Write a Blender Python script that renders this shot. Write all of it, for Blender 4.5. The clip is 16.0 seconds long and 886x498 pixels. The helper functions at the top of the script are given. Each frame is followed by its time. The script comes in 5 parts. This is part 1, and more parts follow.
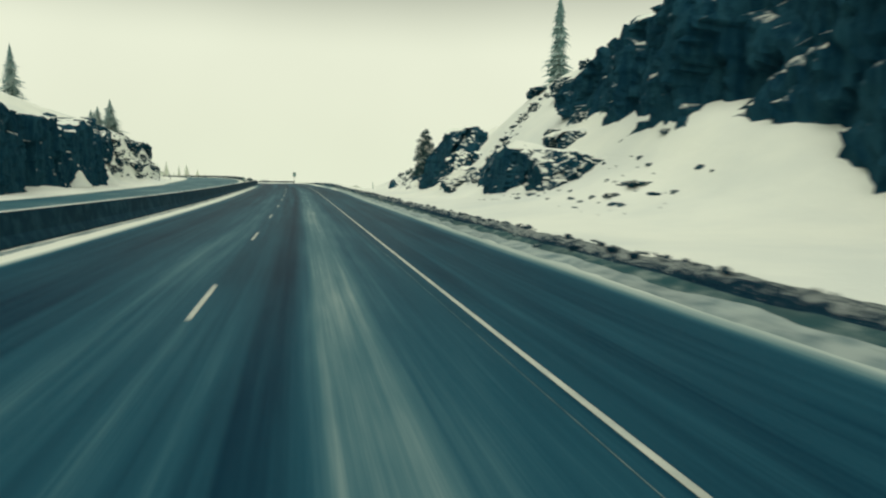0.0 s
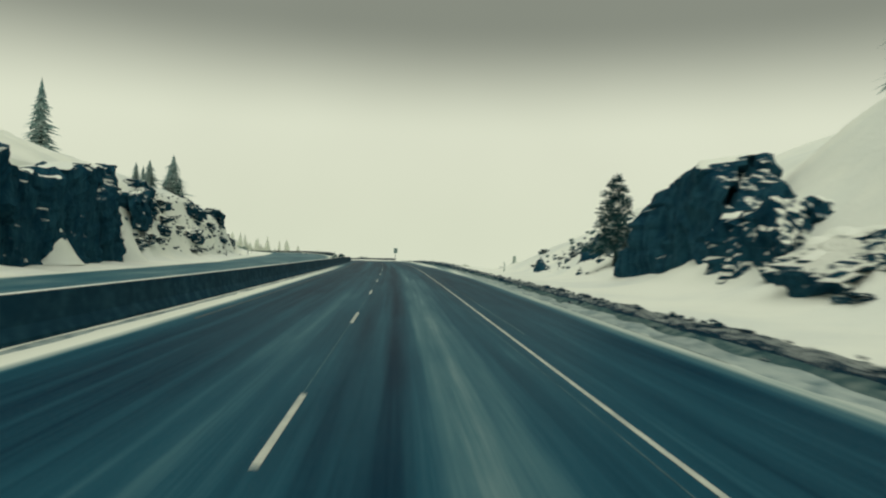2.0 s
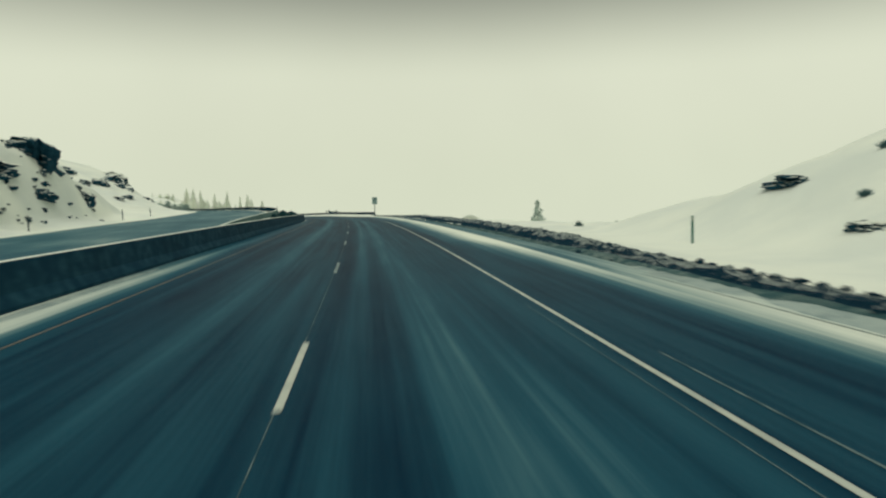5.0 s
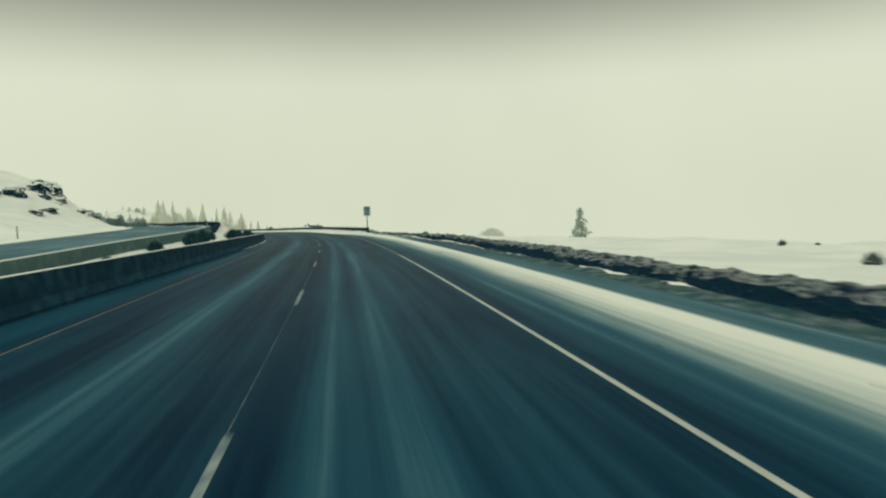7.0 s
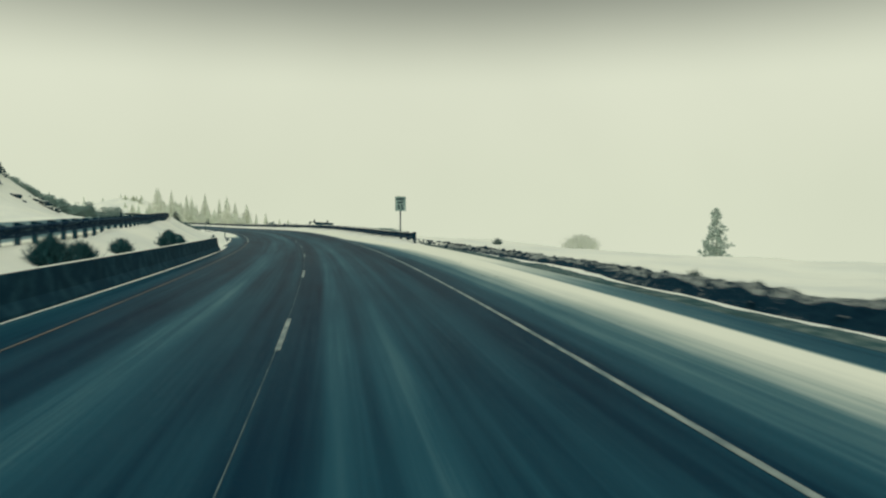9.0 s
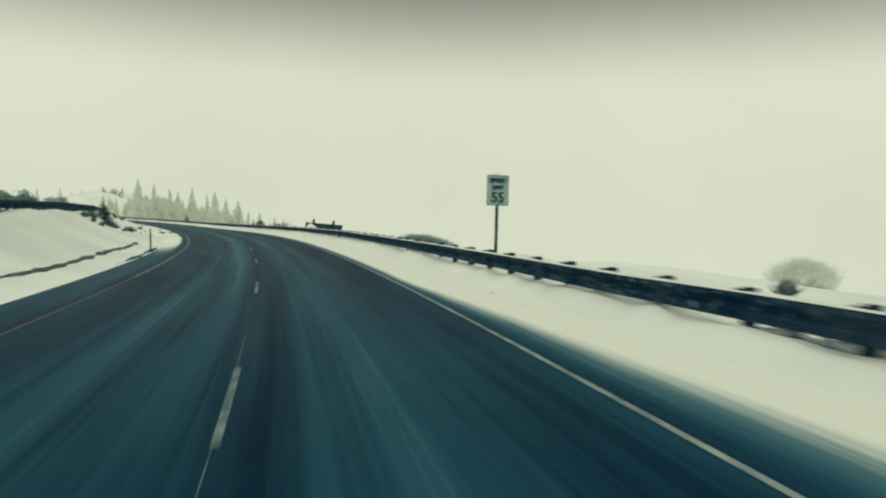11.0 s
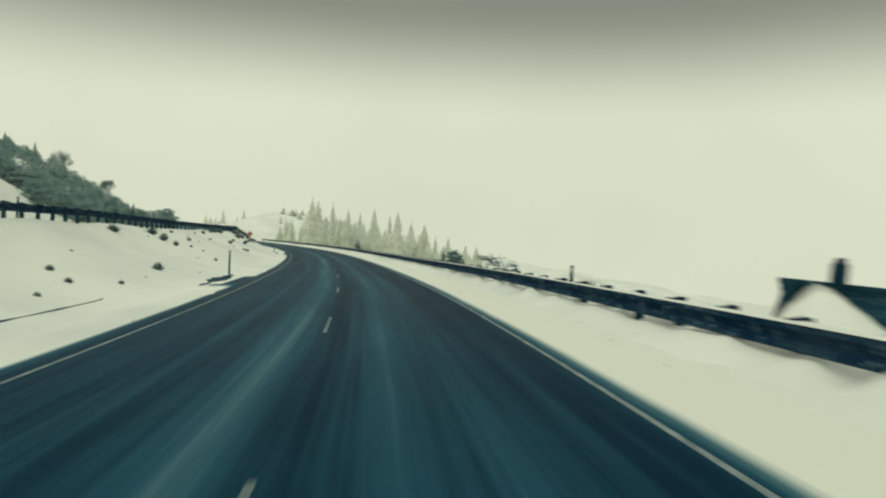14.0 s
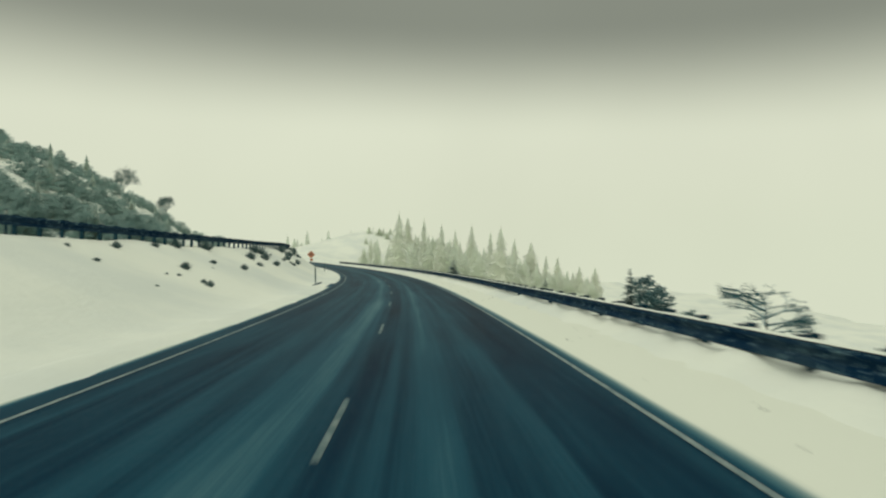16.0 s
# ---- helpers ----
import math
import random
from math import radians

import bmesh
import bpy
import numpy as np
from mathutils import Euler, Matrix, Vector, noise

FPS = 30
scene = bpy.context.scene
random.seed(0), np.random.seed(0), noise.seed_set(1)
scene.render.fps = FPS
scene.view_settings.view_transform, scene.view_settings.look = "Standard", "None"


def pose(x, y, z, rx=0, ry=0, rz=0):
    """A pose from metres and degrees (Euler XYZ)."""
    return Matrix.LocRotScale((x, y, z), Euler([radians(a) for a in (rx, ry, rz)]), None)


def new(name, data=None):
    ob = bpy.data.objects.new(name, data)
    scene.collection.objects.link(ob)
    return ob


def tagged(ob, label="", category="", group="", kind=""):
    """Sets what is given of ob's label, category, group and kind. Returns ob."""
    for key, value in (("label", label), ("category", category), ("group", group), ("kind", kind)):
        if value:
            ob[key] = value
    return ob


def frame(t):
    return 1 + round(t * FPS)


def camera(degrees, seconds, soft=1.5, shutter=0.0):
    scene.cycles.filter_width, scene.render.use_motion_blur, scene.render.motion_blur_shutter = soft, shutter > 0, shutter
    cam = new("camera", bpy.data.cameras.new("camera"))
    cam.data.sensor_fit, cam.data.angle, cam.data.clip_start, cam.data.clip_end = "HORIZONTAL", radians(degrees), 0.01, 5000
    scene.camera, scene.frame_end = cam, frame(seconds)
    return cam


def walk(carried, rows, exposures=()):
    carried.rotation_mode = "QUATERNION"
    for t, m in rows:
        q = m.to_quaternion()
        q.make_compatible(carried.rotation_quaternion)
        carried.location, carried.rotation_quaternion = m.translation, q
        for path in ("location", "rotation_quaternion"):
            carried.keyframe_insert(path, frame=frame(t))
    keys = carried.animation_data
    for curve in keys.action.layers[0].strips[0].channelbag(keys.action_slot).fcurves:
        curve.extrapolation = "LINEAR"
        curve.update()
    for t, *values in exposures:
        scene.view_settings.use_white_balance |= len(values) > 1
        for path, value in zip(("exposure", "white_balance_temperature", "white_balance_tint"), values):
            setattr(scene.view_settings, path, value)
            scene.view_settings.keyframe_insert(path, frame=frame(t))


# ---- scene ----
# ---- camera ----
cam = camera(63.18, 16.0, soft=2.2, shutter=0.4)
PATH = [
    (0.0, 1.382, -12.393, 1.835, -5.52, -1.19, -11.14),
    (0.5, 1.319, -2.950, 1.800, -4.20, 0.22, -9.56),
    (1.0, 1.298, 6.778, 1.762, -2.36, -0.88, -8.29),
    (1.5, 1.254, 16.923, 1.725, -0.45, -1.18, -6.36),
    (2.0, 1.133, 27.527, 1.703, 0.46, -1.90, -3.29),
    (2.5, 1.018, 38.016, 1.697, 0.16, -1.64, -1.86),
    (3.0, 0.867, 48.244, 1.708, -0.96, -0.24, -1.93),
    (3.5, 0.696, 58.302, 1.735, -2.96, -0.79, -2.86),
    (4.0, 0.604, 68.396, 1.771, -3.47, 0.61, -3.53),
    (4.5, 0.470, 78.391, 1.805, -3.72, 1.16, -4.27),
    (5.0, 0.294, 88.287, 1.834, -3.69, 0.88, -5.04),
    (5.5, 0.096, 98.147, 1.860, -3.48, 0.30, -5.67),
    (6.0, -0.110, 108.033, 1.883, -3.21, -0.05, -6.04),
    (6.5, -0.307, 118.008, 1.900, -3.03, 0.38, -6.09),
    (7.0, -0.494, 128.070, 1.900, -2.90, 1.59, -5.91),
    (7.5, -0.902, 138.379, 1.880, -2.87, 1.62, -5.81),
    (8.0, -1.381, 148.913, 1.840, -2.97, 1.68, -5.72),
    (8.5, -1.972, 159.565, 1.779, -3.05, 0.51, -5.57),
    (9.0, -2.586, 169.911, 1.705, -3.02, -0.03, -4.79),
    (9.5, -3.326, 180.106, 1.616, -3.00, -0.44, -4.53),
    (10.0, -4.206, 190.144, 1.512, -3.01, -0.72, -4.83),
    (10.5, -5.232, 200.178, 1.393, -2.97, -0.98, -5.13),
    (11.0, -6.416, 210.358, 1.257, -2.83, -1.34, -4.87),
    (11.5, -7.778, 220.836, 1.114, -2.42, -1.92, -3.48),
    (12.0, -9.344, 231.607, 0.975, -1.84, -2.71, -0.97),
    (12.5, -11.190, 242.293, 0.839, -1.55, -2.33, 2.02),
    (13.0, -13.113, 252.950, 0.717, -1.10, -1.59, 4.33),
    (13.5, -15.341, 263.440, 0.594, -0.65, -1.25, 6.88),
    (14.0, -17.879, 273.814, 0.457, -0.97, -2.30, 9.66),
    (14.5, -20.717, 284.237, 0.306, -1.04, -2.57, 11.96),
    (15.0, -23.774, 294.823, 0.146, -1.35, -2.32, 13.83),
    (15.5, -27.179, 305.804, -0.033, -0.61, -1.84, 15.42),
    (16.0, -30.705, 316.541, -0.211, 0.52, -1.41, 17.14),
]
EXPOSURES = [(0.0, 0.22), (0.5, 0.14), (1.0, 0.08), (1.5, 0.02), (2.0, 0.0), (16.0, 0.0)]
walk(cam, [(t, pose(x, y, z, 90 + pitch, roll, yaw)) for t, x, y, z, pitch, roll, yaw in PATH], EXPOSURES)

# ---- sky and sun: thick bright overcast with snow fog ----
SUN_ELEV, SUN_TURN = 66.0, 205.0
world = bpy.data.worlds.new("overcast_sky")
scene.world = world
world.use_nodes = True
wn, wl = world.node_tree.nodes, world.node_tree.links
wn.clear()
w_out = wn.new("ShaderNodeOutputWorld")
w_bg = wn.new("ShaderNodeBackground")
w_sky = wn.new("ShaderNodeTexSky")
w_sky.sky_type = "NISHITA"
w_sky.sun_disc = False
w_sky.sun_elevation, w_sky.sun_rotation = radians(SUN_ELEV), radians(SUN_TURN)
w_sky.air_density, w_sky.dust_density = 2.0, 6.0
w_dim = wn.new("ShaderNodeVectorMath")
w_dim.operation = "SCALE"
w_dim.inputs["Scale"].default_value = 0.05
w_co = wn.new("ShaderNodeTexCoord")
w_sep = wn.new("ShaderNodeSeparateXYZ")
w_ramp = wn.new("ShaderNodeValToRGB")
w_ramp.color_ramp.interpolation = "EASE"
stops = w_ramp.color_ramp.elements
stops[0].position, stops[0].color = 0.0, (0.722, 0.768, 0.592, 1)
stops[1].position, stops[1].color = 1.0, (0.25, 0.276, 0.23, 1)
# dark stop at 0.31 imitates a vignette along the view's top edge
for at, col in ((0.16, (0.743, 0.778, 0.612, 1)), (0.31, (0.25, 0.268, 0.217, 1))):
    e = stops.new(at)
    e.color = col
w_cloud = wn.new("ShaderNodeTexNoise")
w_cloud.inputs["Scale"].default_value = 2.2
w_cloud.inputs["Detail"].default_value = 3.0
w_cr = wn.new("ShaderNodeMapRange")
w_cr.inputs["From Min"].default_value, w_cr.inputs["From Max"].default_value = 0.3, 0.7
w_cr.inputs["To Min"].default_value, w_cr.inputs["To Max"].default_value = 0.96, 1.04
w_mul = wn.new("ShaderNodeVectorMath")
w_mul.operation = "SCALE"
w_mix = wn.new("ShaderNodeMix")
w_mix.data_type = "RGBA"
w_mix.inputs["Factor"].default_value = 0.94
wl.new(w_co.outputs["Generated"], w_sep.inputs[0])
wl.new(w_sep.outputs["Z"], w_ramp.inputs["Fac"])
wl.new(w_co.outputs["Generated"], w_cloud.inputs["Vector"])
wl.new(w_cloud.outputs["Fac"], w_cr.inputs["Value"])
wl.new(w_ramp.outputs["Color"], w_mul.inputs[0])
wl.new(w_cr.outputs["Result"], w_mul.inputs["Scale"])
wl.new(w_sky.outputs["Color"], w_dim.inputs[0])
wl.new(w_dim.outputs["Vector"], w_mix.inputs["A"])
wl.new(w_mul.outputs["Vector"], w_mix.inputs["B"])
wl.new(w_mix.outputs["Result"], w_bg.inputs["Color"])
wl.new(w_bg.outputs["Background"], w_out.inputs["Surface"])
w_bg.inputs["Strength"].default_value = 1.0
sun = new("sun", bpy.data.lights.new("sun", "SUN"))
sun.data.energy, sun.data.angle, sun.data.color = 1.7, radians(75), (0.985, 0.985, 0.835)
sun.matrix_world = pose(0, 0, 60, 90 - SUN_ELEV, 0, 180 - SUN_TURN)


# ---- materials ----
def material(name):
    m = bpy.data.materials.new(name)
    m.use_nodes = True
    return m, m.node_tree.nodes, m.node_tree.links, m.node_tree.nodes["Principled BSDF"]


def noise_tex(n, l, scale, detail=4.0, rough=0.55, coord=None, stretch=(1, 1, 1)):
    t = n.new("ShaderNodeTexNoise")
    t.inputs["Scale"].default_value, t.inputs["Detail"].default_value, t.inputs["Roughness"].default_value = scale, detail, rough
    if coord is None:
        coord = n.new("ShaderNodeTexCoord").outputs["Object"]
    mp = n.new("ShaderNodeMapping")
    mp.inputs["Scale"].default_value = stretch
    l.new(coord, mp.inputs["Vector"])
    l.new(mp.outputs["Vector"], t.inputs["Vector"])
    return t.outputs["Fac"]


def remap(n, l, value, a, b, c=0.0, d=1.0, smooth=True):
    r = n.new("ShaderNodeMapRange")
    r.interpolation_type = "SMOOTHSTEP" if smooth else "LINEAR"
    for k, v in zip(("From Min", "From Max", "To Min", "To Max"), (a, b, c, d)):
        r.inputs[k].default_value = v
    l.new(value, r.inputs["Value"])
    return r.outputs["Result"]


def mixc(n, l, fac, a, b):
    m = n.new("ShaderNodeMix")
    m.data_type = "RGBA"
    for sock, v in (("Factor", fac), ("A", a), ("B", b)):
        if isinstance(v, (tuple, float, int)):
            m.inputs[sock].default_value = (*v, 1) if isinstance(v, tuple) else v
        else:
            l.new(v, m.inputs[sock])
    return m.outputs["Result"]


def math_node(n, l, op, a, b):
    m = n.new("ShaderNodeMath")
    m.operation = op
    for i, v in enumerate((a, b)):
        if isinstance(v, (float, int)):
            m.inputs[i].default_value = v
        else:
            l.new(v, m.inputs[i])
    return m.outputs[0]


def bump(n, l, p, height, strength, dist):
    b = n.new("ShaderNodeBump")
    b.inputs["Strength"].default_value, b.inputs["Distance"].default_value = strength, dist
    l.new(height, b.inputs["Height"])
    l.new(b.outputs["Normal"], p.inputs["Normal"])


SNOW_A, SNOW_B = (0.825, 0.86, 0.775), (0.70, 0.75, 0.70)
ROCK_A, ROCK_B = (0.005, 0.038, 0.070), (0.019, 0.080, 0.118)


def snow_material():
    m, n, l, p = material("snow")
    big, fine = noise_tex(n, l, 0.12, 5), noise_tex(n, l, 3.0, 6, 0.7)
    white = mixc(n, l, remap(n, l, big, 0.35, 0.7), SNOW_A, SNOW_B)
    l.new(white, p.inputs["Base Color"])
    p.inputs["Roughness"].default_value = 0.85
    p.inputs["Specular IOR Level"].default_value = 0.05
    bump(n, l, p, math_node(n, l, "ADD", math_node(n, l, "MULTIPLY", big, 4.0), fine), 0.5, 0.12)
    return m


def rock_material(name, low, high, a=ROCK_A, b=ROCK_B, grain=1.0, top=SNOW_A):
    """Bare rock with snow lying on what faces up."""
    m, n, l, p = material(name)
    geo = n.new("ShaderNodeNewGeometry")
    sep = n.new("ShaderNodeSeparateXYZ")
    l.new(geo.outputs["Normal"], sep.inputs[0])
    pos = geo.outputs["Position"]
    n1, n2 = noise_tex(n, l, 0.55 * grain, 6, 0.65, pos), noise_tex(n, l, 3.2 * grain, 6, 0.7, pos)
    streak = noise_tex(n, l, 1.1 * grain, 5, 0.6, pos, (1.6, 1.6, 0.35))
    up = math_node(n, l, "ADD", sep.outputs["Z"], math_node(n, l, "MULTIPLY", math_node(n, l, "SUBTRACT", n2, 0.5), 0.55))
    up = math_node(n, l, "ADD", up, math_node(n, l, "MULTIPLY", math_node(n, l, "SUBTRACT", n1, 0.5), 0.9))
    cover = remap(n, l, up, low, high)
    stone = mixc(n, l, remap(n, l, streak, 0.3, 0.72), a, b)
    stone = mixc(n, l, remap(n, l, n2, 0.5, 0.85, 0.0, 0.5), stone, (0.03, 0.085, 0.115))
    l.new(mixc(n, l, cover, stone, top), p.inputs["Base Color"])
    p.inputs["Roughness"].default_value = 0.9
    p.inputs["Specular IOR Level"].default_value = 0.03
    bump(n, l, p, math_node(n, l, "ADD", math_node(n, l, "MULTIPLY", streak, 2.0), n2), 0.9, 0.22)
    return m


def road_material():
    m, n, l, p = material("winter_asphalt")
    uv = n.new("ShaderNodeUVMap").outputs["UV"]
    at = n.new("ShaderNodeAttribute")
    at.attribute_name = "dust"
    streak = noise_tex(n, l, 1.0, 6, 0.62, uv, (2.6, 0.035, 1))
    wisp = noise_tex(n, l, 1.0, 5, 0.6, uv, (0.8, 0.12, 1))
    grit = noise_tex(n, l, 60.0, 4, 0.7, uv)
    patch = noise_tex(n, l, 0.5, 5, 0.6, uv, (1, 0.25, 1))
    tone = mixc(n, l, remap(n, l, patch, 0.3, 0.7), (0.0008, 0.013, 0.033), (0.0025, 0.027, 0.053))
    tone = mixc(n, l, remap(n, l, grit, 0.45, 0.8, 0.0, 0.3), tone, (0.010, 0.05, 0.08))
    calm = remap(n, l, at.outputs["Fac"], 0.25, 0.9, 0.8, 0.28)
    s = math_node(n, l, "ADD", at.outputs["Fac"], math_node(n, l, "MULTIPLY", math_node(n, l, "SUBTRACT", streak, 0.5), calm))
    s = math_node(n, l, "ADD", s, math_node(n, l, "MULTIPLY", math_node(n, l, "SUBTRACT", wisp, 0.5), 0.35))
    fine = noise_tex(n, l, 1.0, 5, 0.65, uv, (7.0, 0.05, 1))
    s = math_node(n, l, "ADD", s, math_node(n, l, "MULTIPLY", math_node(n, l, "SUBTRACT", fine, 0.5), 0.32))
    film = remap(n, l, s, -0.14, 0.5)
    tone = mixc(n, l, film, tone, (0.019, 0.086, 0.126))
    tone = mixc(n, l, remap(n, l, s, 0.30, 0.82), tone, (0.125, 0.235, 0.25))
    cover = remap(n, l, s, 0.52, 1.12)
    l.new(mixc(n, l, cover, tone, (0.77, 0.805, 0.71)), p.inputs["Base Color"])
    l.new(remap(n, l, cover, 0.0, 0.6, 0.40, 0.85), p.inputs["Roughness"])
    p.inputs["Specular IOR Level"].default_value = 0.003
    p.inputs["Specular Tint"].default_value = (0.25, 0.7, 1.0, 1)
    bump(n, l, p, grit, 0.35, 0.012)
    return m


def worn_material(name, a, b, scale=6.0, rough=0.7, low=0.42, high=0.68, metal=0.0, spec=0.04, stretch=(1, 1, 1), relief=0.2):
    m, n, l, p = material(name)
    f = noise_tex(n, l, scale, 6, 0.65, None, stretch)
    g = noise_tex(n, l, scale * 0.13, 4, 0.6)
    c = mixc(n, l, remap(n, l, f, low, high), a, b)
    c = mixc(n, l, remap(n, l, g, 0.35, 0.75, 0.0, 0.45), c, tuple(0.55 * (x + y) / 2 for x, y in zip(a, b)))
    l.new(c, p.inputs["Base Color"])
    p.inputs["Roughness"].default_value, p.inputs["Metallic"].default_value = rough, metal
    p.inputs["Specular IOR Level"].default_value = spec
    bump(n, l, p, f, relief, 0.02)
    return m


def frost_material(name, a, b, low=0.25, high=0.8, snow_haze=(0.72, 0.76, 0.70), thin=0.0):
    """Foliage with snow caught on what faces up."""
    m, n, l, p = material(name)
    geo = n.new("ShaderNodeNewGeometry")
    sep = n.new("ShaderNodeSeparateXYZ")
    l.new(geo.outputs["Normal"], sep.inputs[0])
    f = noise_tex(n, l, 1.3, 5, 0.7, geo.outputs["Position"])
    up = math_node(n, l, "ADD", sep.outputs["Z"], math_node(n, l, "MULTIPLY", math_node(n, l, "SUBTRACT", f, 0.5), 1.1))
    base = mixc(n, l, geo.outputs["Random Per Island"], a, b)
    tint = mixc(n, l, remap(n, l, up, low, high), base, snow_haze)
    l.new(tint, p.inputs["Base Color"])
    p.inputs["Roughness"].default_value = 0.85
    p.inputs["Specular IOR Level"].default_value = 0.03
    if thin:
        leaf = n.new("ShaderNodeBsdfTranslucent")
        l.new(tint, leaf.inputs["Color"])
        mix = n.new("ShaderNodeMixShader")
        mix.inputs[0].default_value = thin
        l.new(p.outputs[0], mix.inputs[1])
        l.new(leaf.outputs[0], mix.inputs[2])
        l.new(mix.outputs[0], n["Material Output"].inputs["Surface"])
    return m


SNOW = snow_material()
ROCK = rock_material("snowy_rock", 0.50, 0.72)
ROCK_BARE = rock_material("bare_rock", 0.80, 0.98, (0.005, 0.038, 0.070), (0.021, 0.082, 0.118))
ASPHALT = road_material()
BERM = rock_material("dirty_plowed_snow", 0.88, 1.0, (0.004, 0.034, 0.078), (0.026, 0.096, 0.145), 9.0, (0.58, 0.66, 0.64))
GRIT = worn_material("wet_grit_in_snow", (0.025, 0.075, 0.085), (0.20, 0.26, 0.245), 2.4, 0.85, 0.42, 0.72, relief=0.5)
WET = worn_material("wet_bare_gravel", (0.008, 0.042, 0.060), (0.045, 0.105, 0.125), 2.0, 0.8, 0.4, 0.7, relief=0.4)
SLUSH = worn_material("grey_packed_slush", (0.36, 0.43, 0.41), (0.13, 0.20, 0.215), 1.6, 0.85, 0.40, 0.7, relief=0.5)
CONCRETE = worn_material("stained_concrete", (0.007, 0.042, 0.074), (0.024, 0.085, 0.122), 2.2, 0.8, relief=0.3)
CONCRETE_PALE = worn_material("pale_concrete", (0.085, 0.165, 0.165), (0.16, 0.235, 0.22), 2.0, 0.85, relief=0.3)
PAINT_WHITE = worn_material("worn_white_road_paint", (0.54, 0.57, 0.50), (0.24, 0.31, 0.32), 9.0, 0.6, 0.45, 0.75)
PAINT_DIM = worn_material("thin_white_road_paint", (0.34, 0.40, 0.375), (0.10, 0.16, 0.18), 6.0, 0.6, 0.38, 0.62)
PAINT_YELLOW = worn_material("worn_yellow_road_paint", (0.19, 0.155, 0.125), (0.06, 0.10, 0.115), 5.0, 0.6, 0.4, 0.7)
SEAL = worn_material("pale_crack_seal", (0.16, 0.22, 0.22), (0.02, 0.06, 0.08), 4.0, 0.6, 0.4, 0.62)
STEEL = worn_material("weathered_dark_guardrail_steel", (0.002, 0.021, 0.055), (0.22, 0.36, 0.41), 8.0, 0.7, 0.56, 0.68, spec=0.01)
TIMBER_DARK = worn_material("dark_treated_timber", (0.005, 0.028, 0.050), (0.022, 0.068, 0.095), 4.0, 0.85, stretch=(1, 1, 0.2))
PLANK = worn_material("weathered_blue_grey_plank", (0.010, 0.052, 0.088), (0.06, 0.155, 0.195), 5.0, 0.8, stretch=(0.25, 1, 2))
SIGN_FACE = worn_material("pale_green_grey_sign_sheet", (0.33, 0.46, 0.44), (0.22, 0.36, 0.36), 3.0, 0.5)
INK = worn_material("dark_sign_ink", (0.008, 0.03, 0.045), (0.02, 0.06, 0.08), 8.0, 0.5)
ORANGE = worn_material("faded_orange_sign_sheet", (0.58, 0.22, 0.12), (0.50, 0.28, 0.19), 4.0, 0.5)
BARK = worn_material("dark_wet_bark", (0.012, 0.03, 0.035), (0.045, 0.07, 0.07), 7.0, 0.9)
REFLECT = worn_material("white_marker_plastic", (0.50, 0.52, 0.46), (0.30, 0.34, 0.32), 6.0, 0.5)


# ---- the road's line: heading, slope and crossfall along it ----
KAPPA = [-0.864, -0.348, 0.191, 0.246, 0.193, 0.608, 0.285, 1.174, 1.667, 1.909, 2.258, 1.906, 1.039, 1.026, 1.66, 1.881, 1.77, 1.475, 1.09, 0.673, 0.25]
GRADE = [-0.342, -0.401, 0.368, 0.202, -0.668, -1.406, -1.182, -1.6, -1.08, -0.717, -0.37, -0.052, 0.25]
BANK = [0.169, 0.476, 1.704, 5.661, 2.355, 1.515, 1.212]
STEP = 2.0
RS = np.arange(-240.0, 900.1, STEP)
_k = np.interp(RS, np.arange(-40, 561, 30), KAPPA, left=0.0, right=0.0) / 1000
_g = np.interp(RS, np.arange(-40, 561, 50), GRADE) / 100
RB = np.interp(RS, np.arange(-40, 561, 100), BANK) / 100


def running(v):
    a = np.concatenate([[0.0], np.cumsum((v[1:] + v[:-1]) / 2 * STEP)])
    return a - np.interp(0.0, RS, a)


RH = running(_k)
RX, RY, RZ = running(-np.sin(RH)), running(np.cos(RH)), running(_g)


def lane(s, off, up=0.0, bank=1.0):
    """World places from metres along the road, metres to its right of the lane line, and height over the pavement."""
    s, off, up = np.broadcast_arrays(np.asarray(s, float), np.asarray(off, float), np.asarray(up, float))
    h, b = np.interp(s, RS, RH), np.interp(s, RS, RB)
    tilt = np.clip(off, -6.5, 6.5) * np.clip((9.5 - np.abs(off)) / 3.0, 0, 1)
    z = np.interp(s, RS, RZ) + bank * tilt * b + up
    return np.stack([np.interp(s, RS, RX) + off * np.cos(h), np.interp(s, RS, RY) + off * np.sin(h), z], -1)


def heading(s):
    return math.degrees(float(np.interp(s, RS, RH)))


def at(s, off, up=0.0, turn=0.0):
    x, y, z = lane(s, off, up)
    return pose(float(x), float(y), float(z), 0, 0, heading(s) + turn)


# ---- mesh helpers ----
def mesh_of(name, verts, faces, mat, smooth=True):
    me = bpy.data.meshes.new(name)
    me.from_pydata(np.asarray(verts, float).reshape(-1, 3).tolist(), [], faces if isinstance(faces, list) else np.asarray(faces).tolist())
    me.materials.append(mat)
    if smooth:
        me.shade_smooth()
    me.update()
    return me


def grid_faces(rows, cols, closed=False):
    i = np.arange(rows - 1)[:, None] * cols + np.arange(cols if closed else cols - 1)[None, :]
    if closed:
        j = np.arange(rows - 1)[:, None] * cols + (np.arange(cols)[None, :] + 1) % cols
        return np.stack([i, j, j + cols, i + cols], -1).reshape(-1, 4)
    return np.stack([i, i + 1, i + cols + 1, i + cols], -1).reshape(-1, 4)


def under(name, me, parent, label=""):
    ob = new(name, me)
    ob.parent = parent
    if label:
        tagged(ob, label)
    return ob


